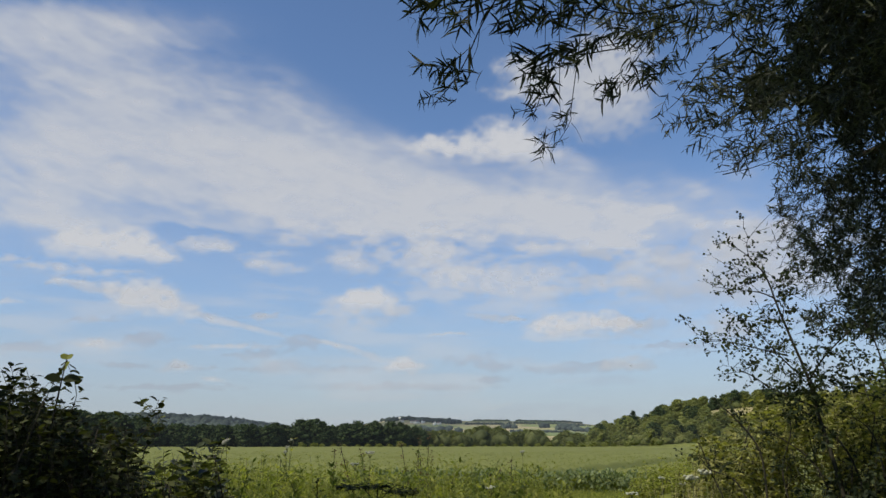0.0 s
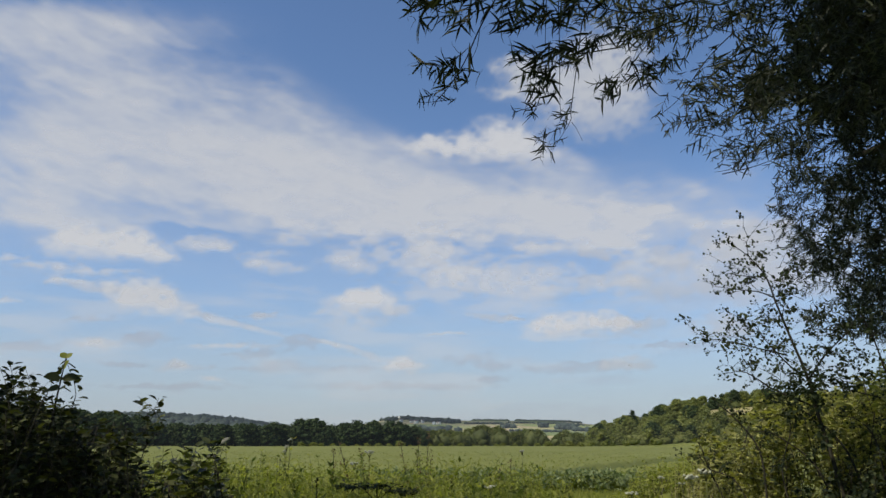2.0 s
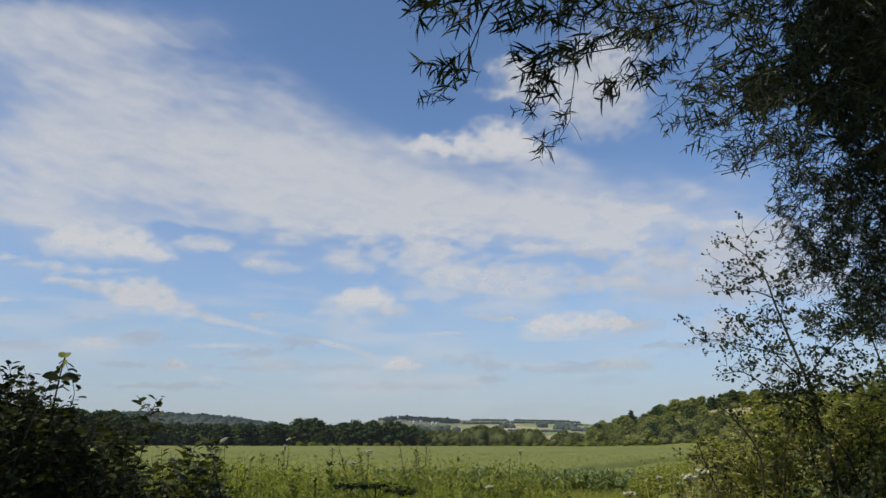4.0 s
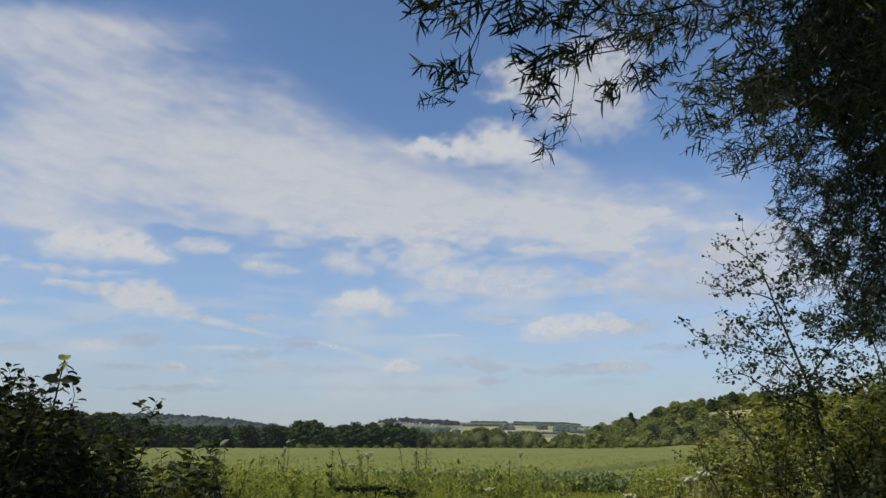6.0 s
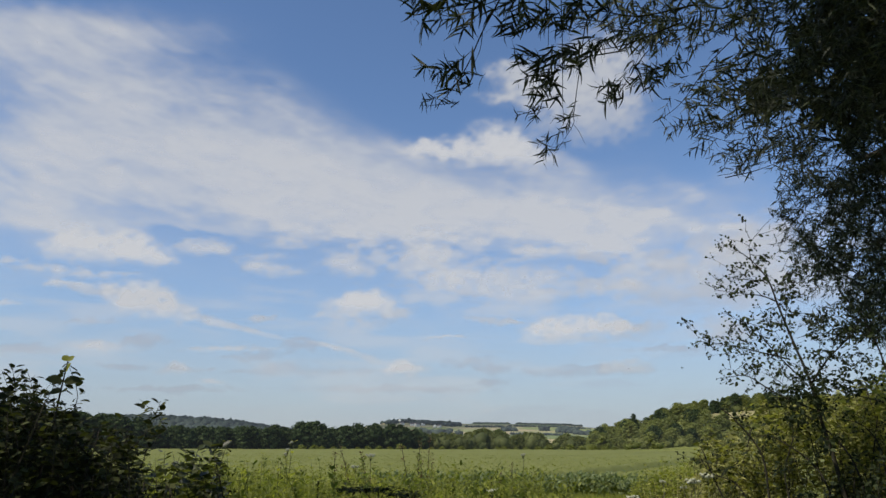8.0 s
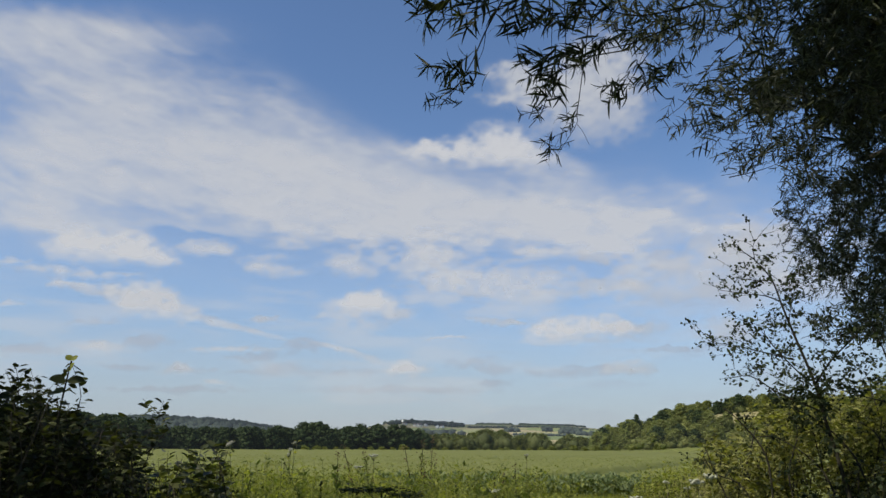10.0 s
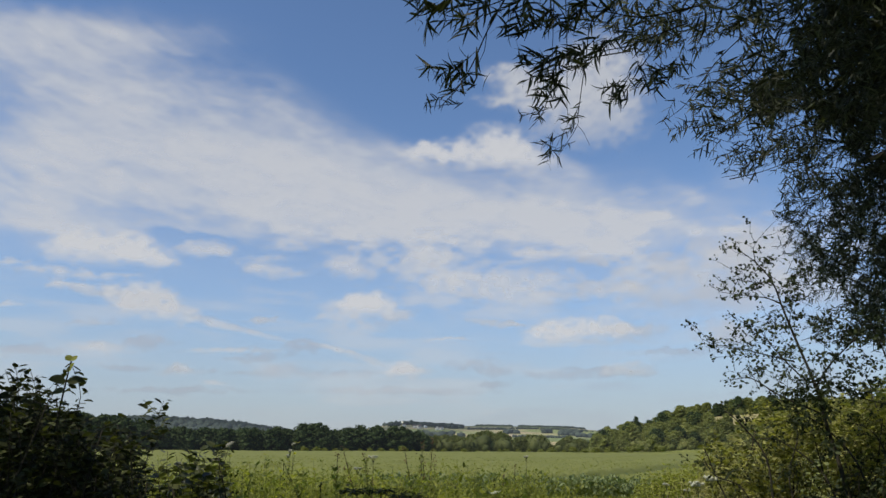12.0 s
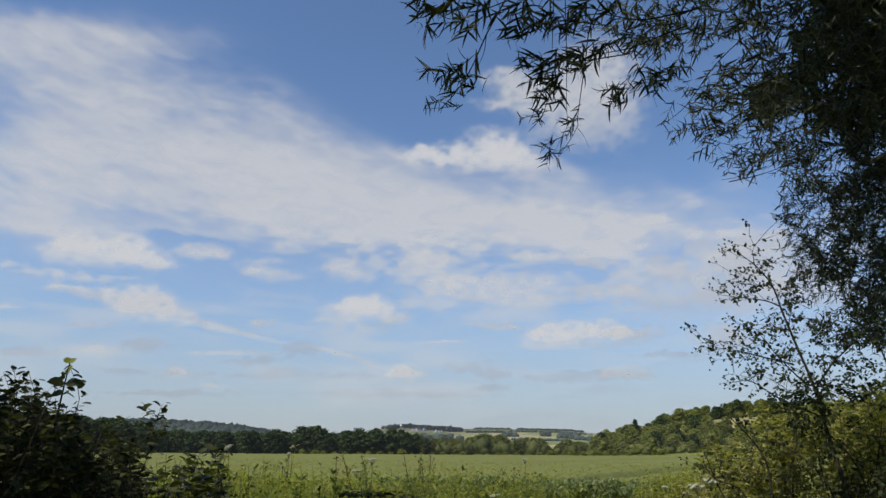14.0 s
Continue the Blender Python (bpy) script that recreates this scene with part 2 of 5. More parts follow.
def ground_material():
    """Turf near by, then a patchwork of meadows and stubble on the far slopes."""
    m, nt, bsdf, out = material("ground_turf")
    fine = noise_node(nt, 0.9, 8)
    broad = noise_node(nt, 0.012, 4)
    tc = nt.nodes.new("ShaderNodeTexCoord")
    mp = nt.nodes.new("ShaderNodeMapping")
    mp.inputs["Scale"].default_value = (0.008, 0.0055, 0.0)
    mp.inputs["Rotation"].default_value = (0, 0, 0.35)
    nt.links.new(tc.outputs["Object"], mp.inputs["Vector"])
    vor = nt.nodes.new("ShaderNodeTexVoronoi")
    vor.inputs["Scale"].default_value = 1.0
    nt.links.new(mp.outputs[0], vor.inputs["Vector"])
    sep = nt.nodes.new("ShaderNodeSeparateColor")
    nt.links.new(vor.outputs["Color"], sep.inputs[0])
    fields = ramp(nt, sep.outputs[0], [(0.0, (.14, .175, .06)), (0.35, (.19, .215, .075)), (0.55, (.38, .31, .175)), (0.75, (.155, .19, .065)), (1.0, (.34, .27, .16))])
    turf = ramp(nt, fine.outputs["Fac"], [(0.3, (.10, .12, .03)), (0.55, (.17, .18, .05)), (0.75, (.27, .25, .10))])
    xyz = nt.nodes.new("ShaderNodeSeparateXYZ")
    nt.links.new(tc.outputs["Object"], xyz.inputs[0])
    far = nt.nodes.new("ShaderNodeMapRange")
    far.inputs["From Min"].default_value, far.inputs["From Max"].default_value = 480, 700
    nt.links.new(xyz.outputs["Y"], far.inputs["Value"])
    mix = nt.nodes.new("ShaderNodeMix")
    mix.data_type = "RGBA"
    nt.links.new(far.outputs[0], mix.inputs["Factor"])
    nt.links.new(turf, mix.inputs["A"])
    nt.links.new(fields, mix.inputs["B"])
    tint = nt.nodes.new("ShaderNodeMix")
    tint.data_type, tint.blend_type = "RGBA", "MULTIPLY"
    tint.inputs["Factor"].default_value = 0.5
    nt.links.new(mix.outputs["Result"], tint.inputs["A"])
    nt.links.new(ramp(nt, broad.outputs["Fac"], [(0.3, (.7, .75, .7)), (0.7, (1, 1, 1))]), tint.inputs["B"])
    nt.links.new(tint.outputs["Result"], bsdf.inputs["Base Color"])
    bsdf.inputs["Roughness"].default_value = 0.95
    bsdf.inputs["Specular IOR Level"].default_value = 0.1
    bp = nt.nodes.new("ShaderNodeBump")
    bp.inputs["Strength"].default_value, bp.inputs["Distance"].default_value = 0.6, 0.05
    nt.links.new(fine.outputs["Fac"], bp.inputs["Height"])
    nt.links.new(bp.outputs[0], bsdf.inputs["Normal"])
    return m


def cloud_material(name, detail, breakup, low, high, body=0.85, tone=0.6, glow=(.53, .54, .565), scatter=.75):
    """Bright vapour: as dense as the sheet's own density, frayed by fine noise, mostly glowing by itself, partly lit by
    sun and sky.
    """
    m, nt, bsdf, out = material(name)
    nt.nodes.remove(bsdf)
    den = nt.nodes.new("ShaderNodeAttribute")
    den.attribute_name = "cover"
    nz = noise_node(nt, detail, 3)
    f = maths(nt, "ADD", den.outputs["Fac"], maths(nt, "MULTIPLY", maths(nt, "SUBTRACT", nz.outputs["Fac"], 0.5), breakup))
    mr = nt.nodes.new("ShaderNodeMapRange")
    mr.interpolation_type = "SMOOTHSTEP"
    mr.inputs["From Min"].default_value, mr.inputs["From Max"].default_value = low, high
    nt.links.new(f, mr.inputs["Value"])
    alpha = maths(nt, "MULTIPLY", mr.outputs[0], body)
    # seen from below, lit through from above
    df = nt.nodes.new("ShaderNodeBsdfDiffuse")
    tr = nt.nodes.new("ShaderNodeBsdfTranslucent")
    for n in (df, tr):
        n.inputs["Color"].default_value = (tone, tone, tone, 1)
    lit = nt.nodes.new("ShaderNodeMixShader")
    lit.inputs[0].default_value = 0.8
    nt.links.new(df.outputs[0], lit.inputs[1])
    nt.links.new(tr.outputs[0], lit.inputs[2])
    # emission stands in for sunlight scattered inside it, as in the sky behind
    vapour_glow = nt.nodes.new("ShaderNodeEmission")
    vapour_glow.inputs["Color"].default_value = (*glow, 1)
    vap = nt.nodes.new("ShaderNodeMixShader")
    vap.inputs[0].default_value = scatter
    nt.links.new(lit.outputs[0], vap.inputs[1])
    nt.links.new(vapour_glow.outputs[0], vap.inputs[2])
    clear = nt.nodes.new("ShaderNodeBsdfTransparent")
    mix = nt.nodes.new("ShaderNodeMixShader")
    nt.links.new(alpha, mix.inputs[0])
    nt.links.new(clear.outputs[0], mix.inputs[1])
    nt.links.new(vap.outputs[0], mix.inputs[2])
    nt.links.new(mix.outputs[0], out.inputs["Surface"])
    return m


M_GROUND = ground_material()
M_VEIL = cloud_material("high_veil_cloud", 0.008, 0.12, 0.0, 1.0, 0.86, scatter=.85, glow=(.57, .578, .60))
M_CLOUD = cloud_material("low_heap_cloud", 0.012, 0.10, 0.0, 1.0, 0.92, tone=.5, glow=(.615, .62, .638), scatter=.88)
M_PALE = cloud_material("pale_heap_cloud", 0.01, 0.10, 0.0, 1.1, 0.8, tone=.5, glow=(.57, .575, .585), scatter=.85)
M_SOFT = cloud_material("thin_heap_cloud", 0.01, 0.16, 0.0, 1.2, 0.8)
# duller glow: the shaded grey of these wisps is put into the emission
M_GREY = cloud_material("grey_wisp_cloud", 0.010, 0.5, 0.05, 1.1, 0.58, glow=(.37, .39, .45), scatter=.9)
# haze painted as faintly glowing, see-through sheets
M_HAZE_GLOW = cloud_material("haze_glow", 0.001, 0.05, 0.0, 1.0, 1.0, 0.5, glow=(.350, .395, .48), scatter=.95)


# ---- the land ----
LEFT_RIDGE = [-36.32, 1.27, -27.09, 1.62, -20.65, 1.71, -17.97, 1.62, -15.20, 1.36, -12.77, 1.05, -10.29, 0.69, -6.94, 0.29]
MID_RIDGE = [-9.45, 0.53, -6.97, 0.98, -4.44, 1.44, -2.74, 1.61, 0.68, 1.45, 4.95, 1.44, 9.16, 1.35, 11.63, 1.13, 15.25, 0.96, 24.64, 0.79, 37.08, 0.53]


def ridge(az, table):
    t = np.array(table).reshape(-1, 2)
    return np.interp(az, t[:, 0], t[:, 1])


HILL_TOP = [10.07, -0.05, 11.86, 1.37, 12.82, 1.73, 13.85, 1.97, 14.84, 1.72, 15.68, 2.32, 17.50, 2.95, 18.49, 3.13, 19.85, 3.27, 22.13, 3.42, 25.05, 3.48, 30.72, 3.32]


def land(x, y):
    """The height of the ground."""
    x, y = np.asarray(x, float), np.asarray(y, float)
    r = np.hypot(x, y)
    az = np.degrees(np.arctan2(x, y))
    h = -0.0028 * np.clip(y, 0, 400) + 0.06 * (value_noise(x * .23, y * .23, 3) - .5) * smooth(2, 6, r)
    hill = np.maximum(0, 375 * np.tan(np.radians(ridge(az, HILL_TOP))) - 5.0) * (az > 9) * (1 - smooth(45, 70, az))
    h = h + hill * smooth(308, 374, r) * (1 - smooth(395, 520, r))
    front = smooth(-90, -60, az) * (1 - smooth(60, 90, az))
    left = np.tan(np.radians(ridge(az, LEFT_RIDGE))) * 2200 * smooth(1100, 2200, r) * (1 - smooth(2300, 3400, r))
    mid = np.tan(np.radians(ridge(az, MID_RIDGE))) * 3000 * smooth(700, 3000, r) * (1 - 0.5 * smooth(3100, 4500, r))
    return h + front * np.maximum(left * (az < 0), mid)


def build_ground():
    azs = np.radians(np.concatenate([np.arange(-180, -36, 4.0), np.arange(-36, 36, 0.5), np.arange(36, 180, 4.0)]))
    rs = np.concatenate([[0.4, 1.2], np.geomspace(2, 4900, 110)])
    a, r = np.meshgrid(azs, rs)
    x, y = np.sin(a) * r, np.cos(a) * r
    v = np.stack([x, y, land(x, y)], -1).reshape(-1, 3)
    n, k = len(azs), len(rs)
    faces = [(i * n + j, i * n + (j + 1) % n, (i + 1) * n + (j + 1) % n, (i + 1) * n + j) for i in range(k - 1) for j in range(n)]
    faces.append(tuple(range(n))[::-1])
    return tagged(new("ground", mesh_of("ground", v, faces, M_GROUND)), "green valley floor rising to distant patchwork hills", "ground", kind="structure")


build_ground()


# ---- the sky's clouds ----
CLOUD_TILT = np.array([-.25, .25, .935])   # tilt of the cloud sheets, set so that the sun lights them


def cloud_patch(name, az0, az1, el0, el1, nu, nv, density, radius, relief, mat, tilted=True):
    """A cloud spread over a part of the sky: its front swells towards the ground's viewer where it is dense."""
    u, v = np.meshgrid(np.linspace(az0, az1, nu), np.linspace(el0, el1, nv))
    den = np.clip(density(u, v), 0, 1.4)
    quads = np.array([(i * nu + j, i * nu + j + 1, (i + 1) * nu + j + 1, (i + 1) * nu + j) for i in range(nv - 1) for j in range(nu - 1)])
    way = ats(u, v, 1.0) - np.array(EYE)
    mid = (ats((az0 + az1) / 2, (el0 + el1) / 2, radius) - np.array(EYE)) @ CLOUD_TILT if radius < 4200 else 1270.0
    r = np.clip(mid / np.maximum(way @ CLOUD_TILT, .05), 200, 4700) if tilted else radius + 0 * u
    verts = ats(u, v, r - relief * np.sqrt(np.clip(den, 0, 1))).reshape(-1, 3)
    dens = den.ravel()
    quads = quads[dens[quads].max(1) > 0.02]
    used, pick = np.unique(quads, return_inverse=True)
    me = mesh_of(name, verts[used], (pick.ravel(), np.full(len(quads), 4)), mat)
    attr = me.attributes.new("cover", "FLOAT", "POINT")
    attr.data.foreach_set("value", dens[used].astype(np.float32))
    return new(name, me)


def spot(u, v, az, el, wu, wv, lean=0.0):
    """A soft oval of cloud, wu by wv degrees in half width, leaning."""
    c, s = math.cos(radians(lean)), math.sin(radians(lean))
    du, dv = u - az, v - el
    return np.exp(-((du * c + dv * s) / wu) ** 2 - ((-du * s + dv * c) / wv) ** 2)


# banks and streaks of the high veil, and the thin places in it: az, el, half width, half height, lean, weight
VEIL_BANKS = [
    (-29.63, 27.86, 7.59, 1.38, 10, 1.40), (-22.80, 28.28, 2.50, 0.84, -1, 0.35), (-33.69, 25.61, 4.89, 1.55, 15, 0.70), (-29.89, 21.97, 7.60, 1.57, 5, 0.75),
    (-30.64, 19.62, 6.34, 1.35, 4, 1.05), (-21.13, 24.70, 7.27, 2.30, -3, 0.80), (-17.38, 21.28, 10.62, 2.15, -2, 1.50), (-6.09, 19.88, 7.75, 2.25, -9, 1.40),
    (-12.81, 18.65, 10.90, 1.62, -2, 1.00), (-27.09, 17.64, 8.15, 1.56, 5, 1.00), (3.62, 17.53, 8.64, 2.01, -7, 0.90), (12.64, 17.44, 6.58, 1.97, -11, 0.72),
    (8.71, 19.68, 4.09, 1.72, -12, 0.62), (18.95, 15.99, 4.54, 1.50, -17, 0.35)]
VEIL_STREAKS = [
    (17.91, 18.60, 3.39, 1.42, -35, 0.22), (-28.57, 14.90, 5.69, 0.66, 6, 0.85), (-10.05, 16.84, 8.84, 1.04, -1, 0.75), (-15.12, 26.09, 5.73, 1.95, -12, 0.36),
    (-10.42, 24.10, 4.94, 1.18, -20, 0.40), (8.99, 15.37, 6.21, 0.87, -2, 0.50), (-3.84, 22.54, 3.21, 0.60, -26, 0.30), (10.58, 21.00, 1.81, 0.68, -26, 0.45),
    (-19.81, 15.60, 4.87, 0.41, 3, 0.35), (-28.01, 24.67, 7.25, 1.73, 9, 0.70), (-0.06, 19.21, 3.68, 1.31, -19, 0.50), (-3.70, 16.11, 7.24, 0.61, 1, 0.45),
    (23.62, 18.17, 2.41, 1.61, -47, 0.20), (-29.42, 15.95, 5.99, 0.84, 5, 0.50), (-29.77, 13.26, 2.07, 0.53, 7, 0.35), (20.75, 17.69, 2.46, 0.66, -26, 0.30)]
VEIL_GAPS = [
    (-23.29, 28.11, 1.04, 0.46, -18, 0.50), (-25.63, 26.04, 1.34, 0.27, -1, 0.30), (-32.41, 23.13, 2.46, 1.09, 13, 0.25), (-19.03, 18.35, 1.66, 0.29, 0, 0.50),
    (-25.81, 16.47, 3.01, 0.28, -1, 0.40), (-30.89, 16.38, 2.06, 0.26, 3, 0.40), (0.40, 20.74, 2.79, 0.35, -9, 0.40), (-19.77, 15.19, 2.84, 0.33, -1, 0.80),
    (5.51, 20.10, 2.31, 0.35, -2, 0.30), (-28.35, 21.61, 2.59, 0.30, -2, 0.30), (-30.45, 13.17, 1.36, 0.53, 8, 0.40), (17.61, 14.84, 2.50, 0.42, -25, 0.30),
    (-13.51, 15.90, 3.03, 0.26, -0, 0.50), (-18.57, 24.86, 2.99, 0.36, -8, 0.25), (-3.69, 15.45, 1.81, 0.61, 1, 0.40), (1.77, 14.83, 2.27, 0.44, -10, 0.50)]


def veil_density(u, v):
    c, s = math.cos(radians(-9)), math.sin(radians(-9))
    a, b = u * c + v * s, -u * s + v * c
    warp = fbm(a * .22, b * .45, 5, 4) - .5
    bend = fbm(a * .22 + 40, b * .45, 7, 4) - .5
    streak = fbm((a + 3 * warp) * .16, (b + 2 * warp) * .8, 11, 6) - .5
    fine = fbm((a - 2 * warp) * .5, (b + 2 * bend) * 2.0, 17, 5) - .5
    fleece = fbm(u * .7, v * 1.3, 23, 5) - .5
    p, q = u + 2.2 * warp + .8 * fleece, v + 1.1 * bend + .5 * fine
    k = sum(w * spot(p, q, *place) for *place, w in VEIL_BANKS + VEIL_STREAKS)
    k = k - .6 * sum(w * spot(p, q, *place) for *place, w in VEIL_GAPS)
    k = np.clip(k + np.clip(k * 1.6, 0, 1) * (.6 * streak + .42 * fine + .4 * fleece), 0, 9)
    k = 1.0 * (1 - np.exp(-.85 * k)) * (1 + .28 * streak + .2 * fine + .2 * fleece)
    low = .30 * smooth(-.12, .25, fbm(u * .16, v * .9, 29, 5) - .5) * smooth(0, 3, v) * (1 - smooth(9, 12, v))
    mid = .40 * smooth(-.06, .25, fbm(u * .4 + .4 * bend, v * 1.0, 43, 5) - .5) * smooth(8, 12, v) * (1 - smooth(17, 20, v)) * smooth(-22, -4, u)
    return np.clip(k, 0, 1.0) + low + mid + .09 * np.exp(-((v - 14) / 3.0) ** 2) + (.15 - .05 * smooth(0, 5, 6 - v)) * (1 - smooth(15, 24, v))


def puff_density(blobs, seed, grain):
    """A cloud of overlapping puffs with frayed, billowing edges."""
    small = min(b[3] for b in blobs)
    f = min(1.2, .5 / small)
    foot, head = min(b[1] - b[3] for b in blobs), max(b[1] + b[3] for b in blobs)

    def density(u, v):
        wu = fbm(u * f + seed * 3.7, v * f * 1.5, seed, 3) - .5
        wv = fbm(u * f + seed * 1.9 + 31, v * f * 1.5, seed + 9, 3) - .5
        n = fbm(u * f * 1.3 + seed, v * f * 1.9, seed + 4, 2) - .5
        p, q = u + wu * 1.5 / f * grain, v + wv * .75 / f * grain
        k = sum(spot(p, q, *b) for b in blobs)
        k = np.clip(k * (1 + 1.1 * n), 0, 9)
        # thinned towards the foot, so that the base looks shaded
        return (1 - np.exp(-2.0 * k)) ** 1.5 * np.clip(1.0 + .3 * n, .5, 1.15) * (.55 + .45 * smooth(foot, (foot + head) / 2, v))
    return density


CLOUDS = []
WIND = Vector((-.040, .0188, 0))   # how far the layer slides in the clip, for each metre of its height


def puff_cloud(label, mat, radius, blobs, grain=1.0):
    seed = len(CLOUDS) + 1
    az0, az1 = min(b[0] - 2.2 * b[2] for b in blobs), max(b[0] + 2.2 * b[2] for b in blobs)
    el0, el1 = min(b[1] - 2.4 * b[3] for b in blobs), max(b[1] + 2.4 * b[3] for b in blobs)
    nu, nv = int(min(170, max(36, (az1 - az0) * 12))), int(min(110, max(28, (el1 - el0) * 16)))
    ob = cloud_patch("cloud", az0, az1, el0, el1, nu, nv, puff_density(blobs, seed, grain), radius, 14, mat)
    tagged(ob, label, "cloud", "heap clouds over the valley", kind="stuff")
    CLOUDS.append((ob, WIND * (radius * math.sin(radians((el0 + el1) / 2)))))
    return ob


veil = cloud_patch("cloud_veil", -48, 40, 0.6, 40, 520, 320, veil_density, 4300, 60, M_VEIL)
tagged(veil, "thin streaky white veil of high cloud across the sky", "cloud", kind="stuff")
CLOUDS.append((veil, WIND * 824))

# pale glowing sheets that wash out what lies behind them, like haze
haze = cloud_patch("valley_haze", -45, 45, -1.5, 5, 60, 40, lambda u, v: 0.20 * (1 - smooth(0.6, 4.5, v)), 1300, 0, M_HAZE_GLOW, tilted=False)
tagged(haze, "glowing sheet for the thin pale summer haze over the far valley", "haze", kind="stuff")
field_haze = cloud_patch("field_haze", -45, 45, -.6, 6, 60, 30, lambda u, v: 0.095 * (1 - smooth(0.0, 6.0, v)), 317, 0, M_HAZE_GLOW, tilted=False)
tagged(field_haze, "glowing sheet for the faint summer haze before the belt of trees", "haze", kind="stuff")
sky_haze = cloud_patch("sky_haze", -48, 48, -1, 22, 60, 60, lambda u, v: 0.67 * (1 - smooth(-1, 20, v)) ** 1.2 + .03, 4650, 0, M_HAZE_GLOW, tilted=False)
tagged(sky_haze, "glowing sheet for the pale haze low in the sky above the hills", "haze", kind="stuff")

HEAP = "small white heap cloud, thinned below for a shaded grey base"
SOFT_HEAP = "small thin heap cloud with soft ragged edges"
WISP = "faint wisp of cloud low over the hills"
puff_cloud("broad white heap cloud with a bright rounded top", M_CLOUD, 3600, [(-27.98, 13.68, 1.29, 0.70, 7), (-26.05, 13.72, 1.95, 0.92, 7), (-23.91, 13.79, 1.78, 1.06, 6), (-22.30, 13.22, 1.40, 0.64, 5), (-26.50, 12.87, 2.90, 0.58, 6), (-21.16, 12.91, 0.67, 0.30, 5)])
puff_cloud(HEAP, M_CLOUD, 3600, [(-23.52, 10.27, 1.35, 0.81, 5), (-21.94, 10.43, 1.22, 0.86, 4), (-22.57, 9.49, 2.01, 0.72, 4), (-20.44, 9.43, 1.41, 0.65, 4), (-18.89, 8.90, 0.92, 0.35, 3)])
puff_cloud(WISP, M_SOFT, 3900, [(-26.59, 10.56, 1.64, 0.34, -3), (-24.91, 10.31, 1.36, 0.43, -8), (-27.86, 10.75, 0.95, 0.21, -3)])
puff_cloud("thin straight white streak of cloud", M_SOFT, 3900, [(-15.11, 8.25, 3.13, 0.20, -12), (-13.43, 7.89, 1.81, 0.16, -13), (-17.39, 8.73, 1.54, 0.31, -12)], .25)
puff_cloud("faint straight streak of cloud low in the sky", M_SOFT, 3900, [(-8.30, 7.10, 3.26, 0.18, -14), (-5.25, 6.08, 2.34, 0.18, -13)], .25)
puff_cloud(HEAP, M_CLOUD, 3600, [(-5.99, 10.72, 1.40, 0.74, 1), (-7.38, 10.30, 1.58, 0.69, 1), (-4.83, 10.18, 1.31, 0.60, 1)])
puff_cloud(SOFT_HEAP, M_SOFT, 3900, [(-6.85, 8.71, 2.82, 0.51, 1), (-7.97, 9.64, 1.97, 0.37, 1), (-3.58, 9.85, 1.43, 0.47, 1)])
puff_cloud(HEAP, M_CLOUD, 3600, [(7.73, 8.39, 1.29, 0.77, -1), (9.60, 8.61, 1.91, 0.77, -1), (11.67, 8.90, 1.89, 0.63, -2), (13.21, 8.59, 1.33, 0.49, -2), (8.49, 7.69, 2.55, 0.32, -1)])
puff_cloud(SOFT_HEAP, M_SOFT, 3900, [(14.67, 8.46, 2.24, 0.54, -2), (12.95, 7.67, 2.71, 0.32, -2)])
puff_cloud(HEAP, M_CLOUD, 3600, [(-2.99, 5.76, 0.92, 0.50, 0), (-1.98, 5.46, 1.11, 0.36, 0), (-3.93, 5.36, 1.01, 0.23, 0)])
puff_cloud(SOFT_HEAP, M_SOFT, 3700, [(14.16, 5.63, 1.51, 0.49, -1), (13.03, 5.40, 1.25, 0.32, -1), (13.64, 5.22, 1.78, 0.22, -1)])
puff_cloud("bright white heap cloud with soft ragged edges", M_CLOUD, 3600, [(4.26, 23.07, 2.29, 1.27, -1), (5.79, 22.25, 2.37, 1.18, -2), (2.37, 22.07, 2.29, 0.82, -1), (-0.54, 22.42, 2.09, 0.78, 0), (-2.05, 22.49, 1.30, 0.50, 1), (7.39, 21.46, 2.45, 0.64, -2)])
puff_cloud("bright white heap cloud with soft ragged edges", M_PALE, 3600, [(10.39, 26.38, 3.78, 1.79, -4), (13.23, 25.94, 2.57, 2.22, -5), (14.18, 24.40, 2.24, 1.79, -5), (5.71, 28.30, 1.66, 0.71, -2), (7.35, 27.19, 2.05, 0.90, -3), (10.96, 24.03, 2.98, 1.27, -4), (5.18, 26.36, 2.06, 0.41, -2), (13.30, 28.40, 3.00, 2.18, -5)])
puff_cloud(SOFT_HEAP, M_SOFT, 3900, [(-18.65, 14.00, 1.50, 0.54, 5), (-17.30, 14.14, 0.90, 0.45, 4), (-19.70, 14.36, 1.05, 0.36, 5)])
puff_cloud(SOFT_HEAP, M_SOFT, 3900, [(-13.83, 12.89, 1.38, 0.46, 3), (-12.45, 12.62, 1.58, 0.37, 3), (-15.02, 12.94, 0.91, 0.32, 3), (-14.44, 13.70, 1.38, 0.28, 4)])
puff_cloud(SOFT_HEAP, M_SOFT, 3900, [(-7.14, 13.48, 1.44, 0.85, 2), (-8.47, 13.35, 1.62, 0.61, 2), (-6.10, 12.90, 1.06, 0.52, 1)])
puff_cloud(SOFT_HEAP, M_SOFT, 3900, [(-5.72, 15.09, 0.97, 0.52, 2), (-6.92, 14.88, 0.77, 0.33, 2)])
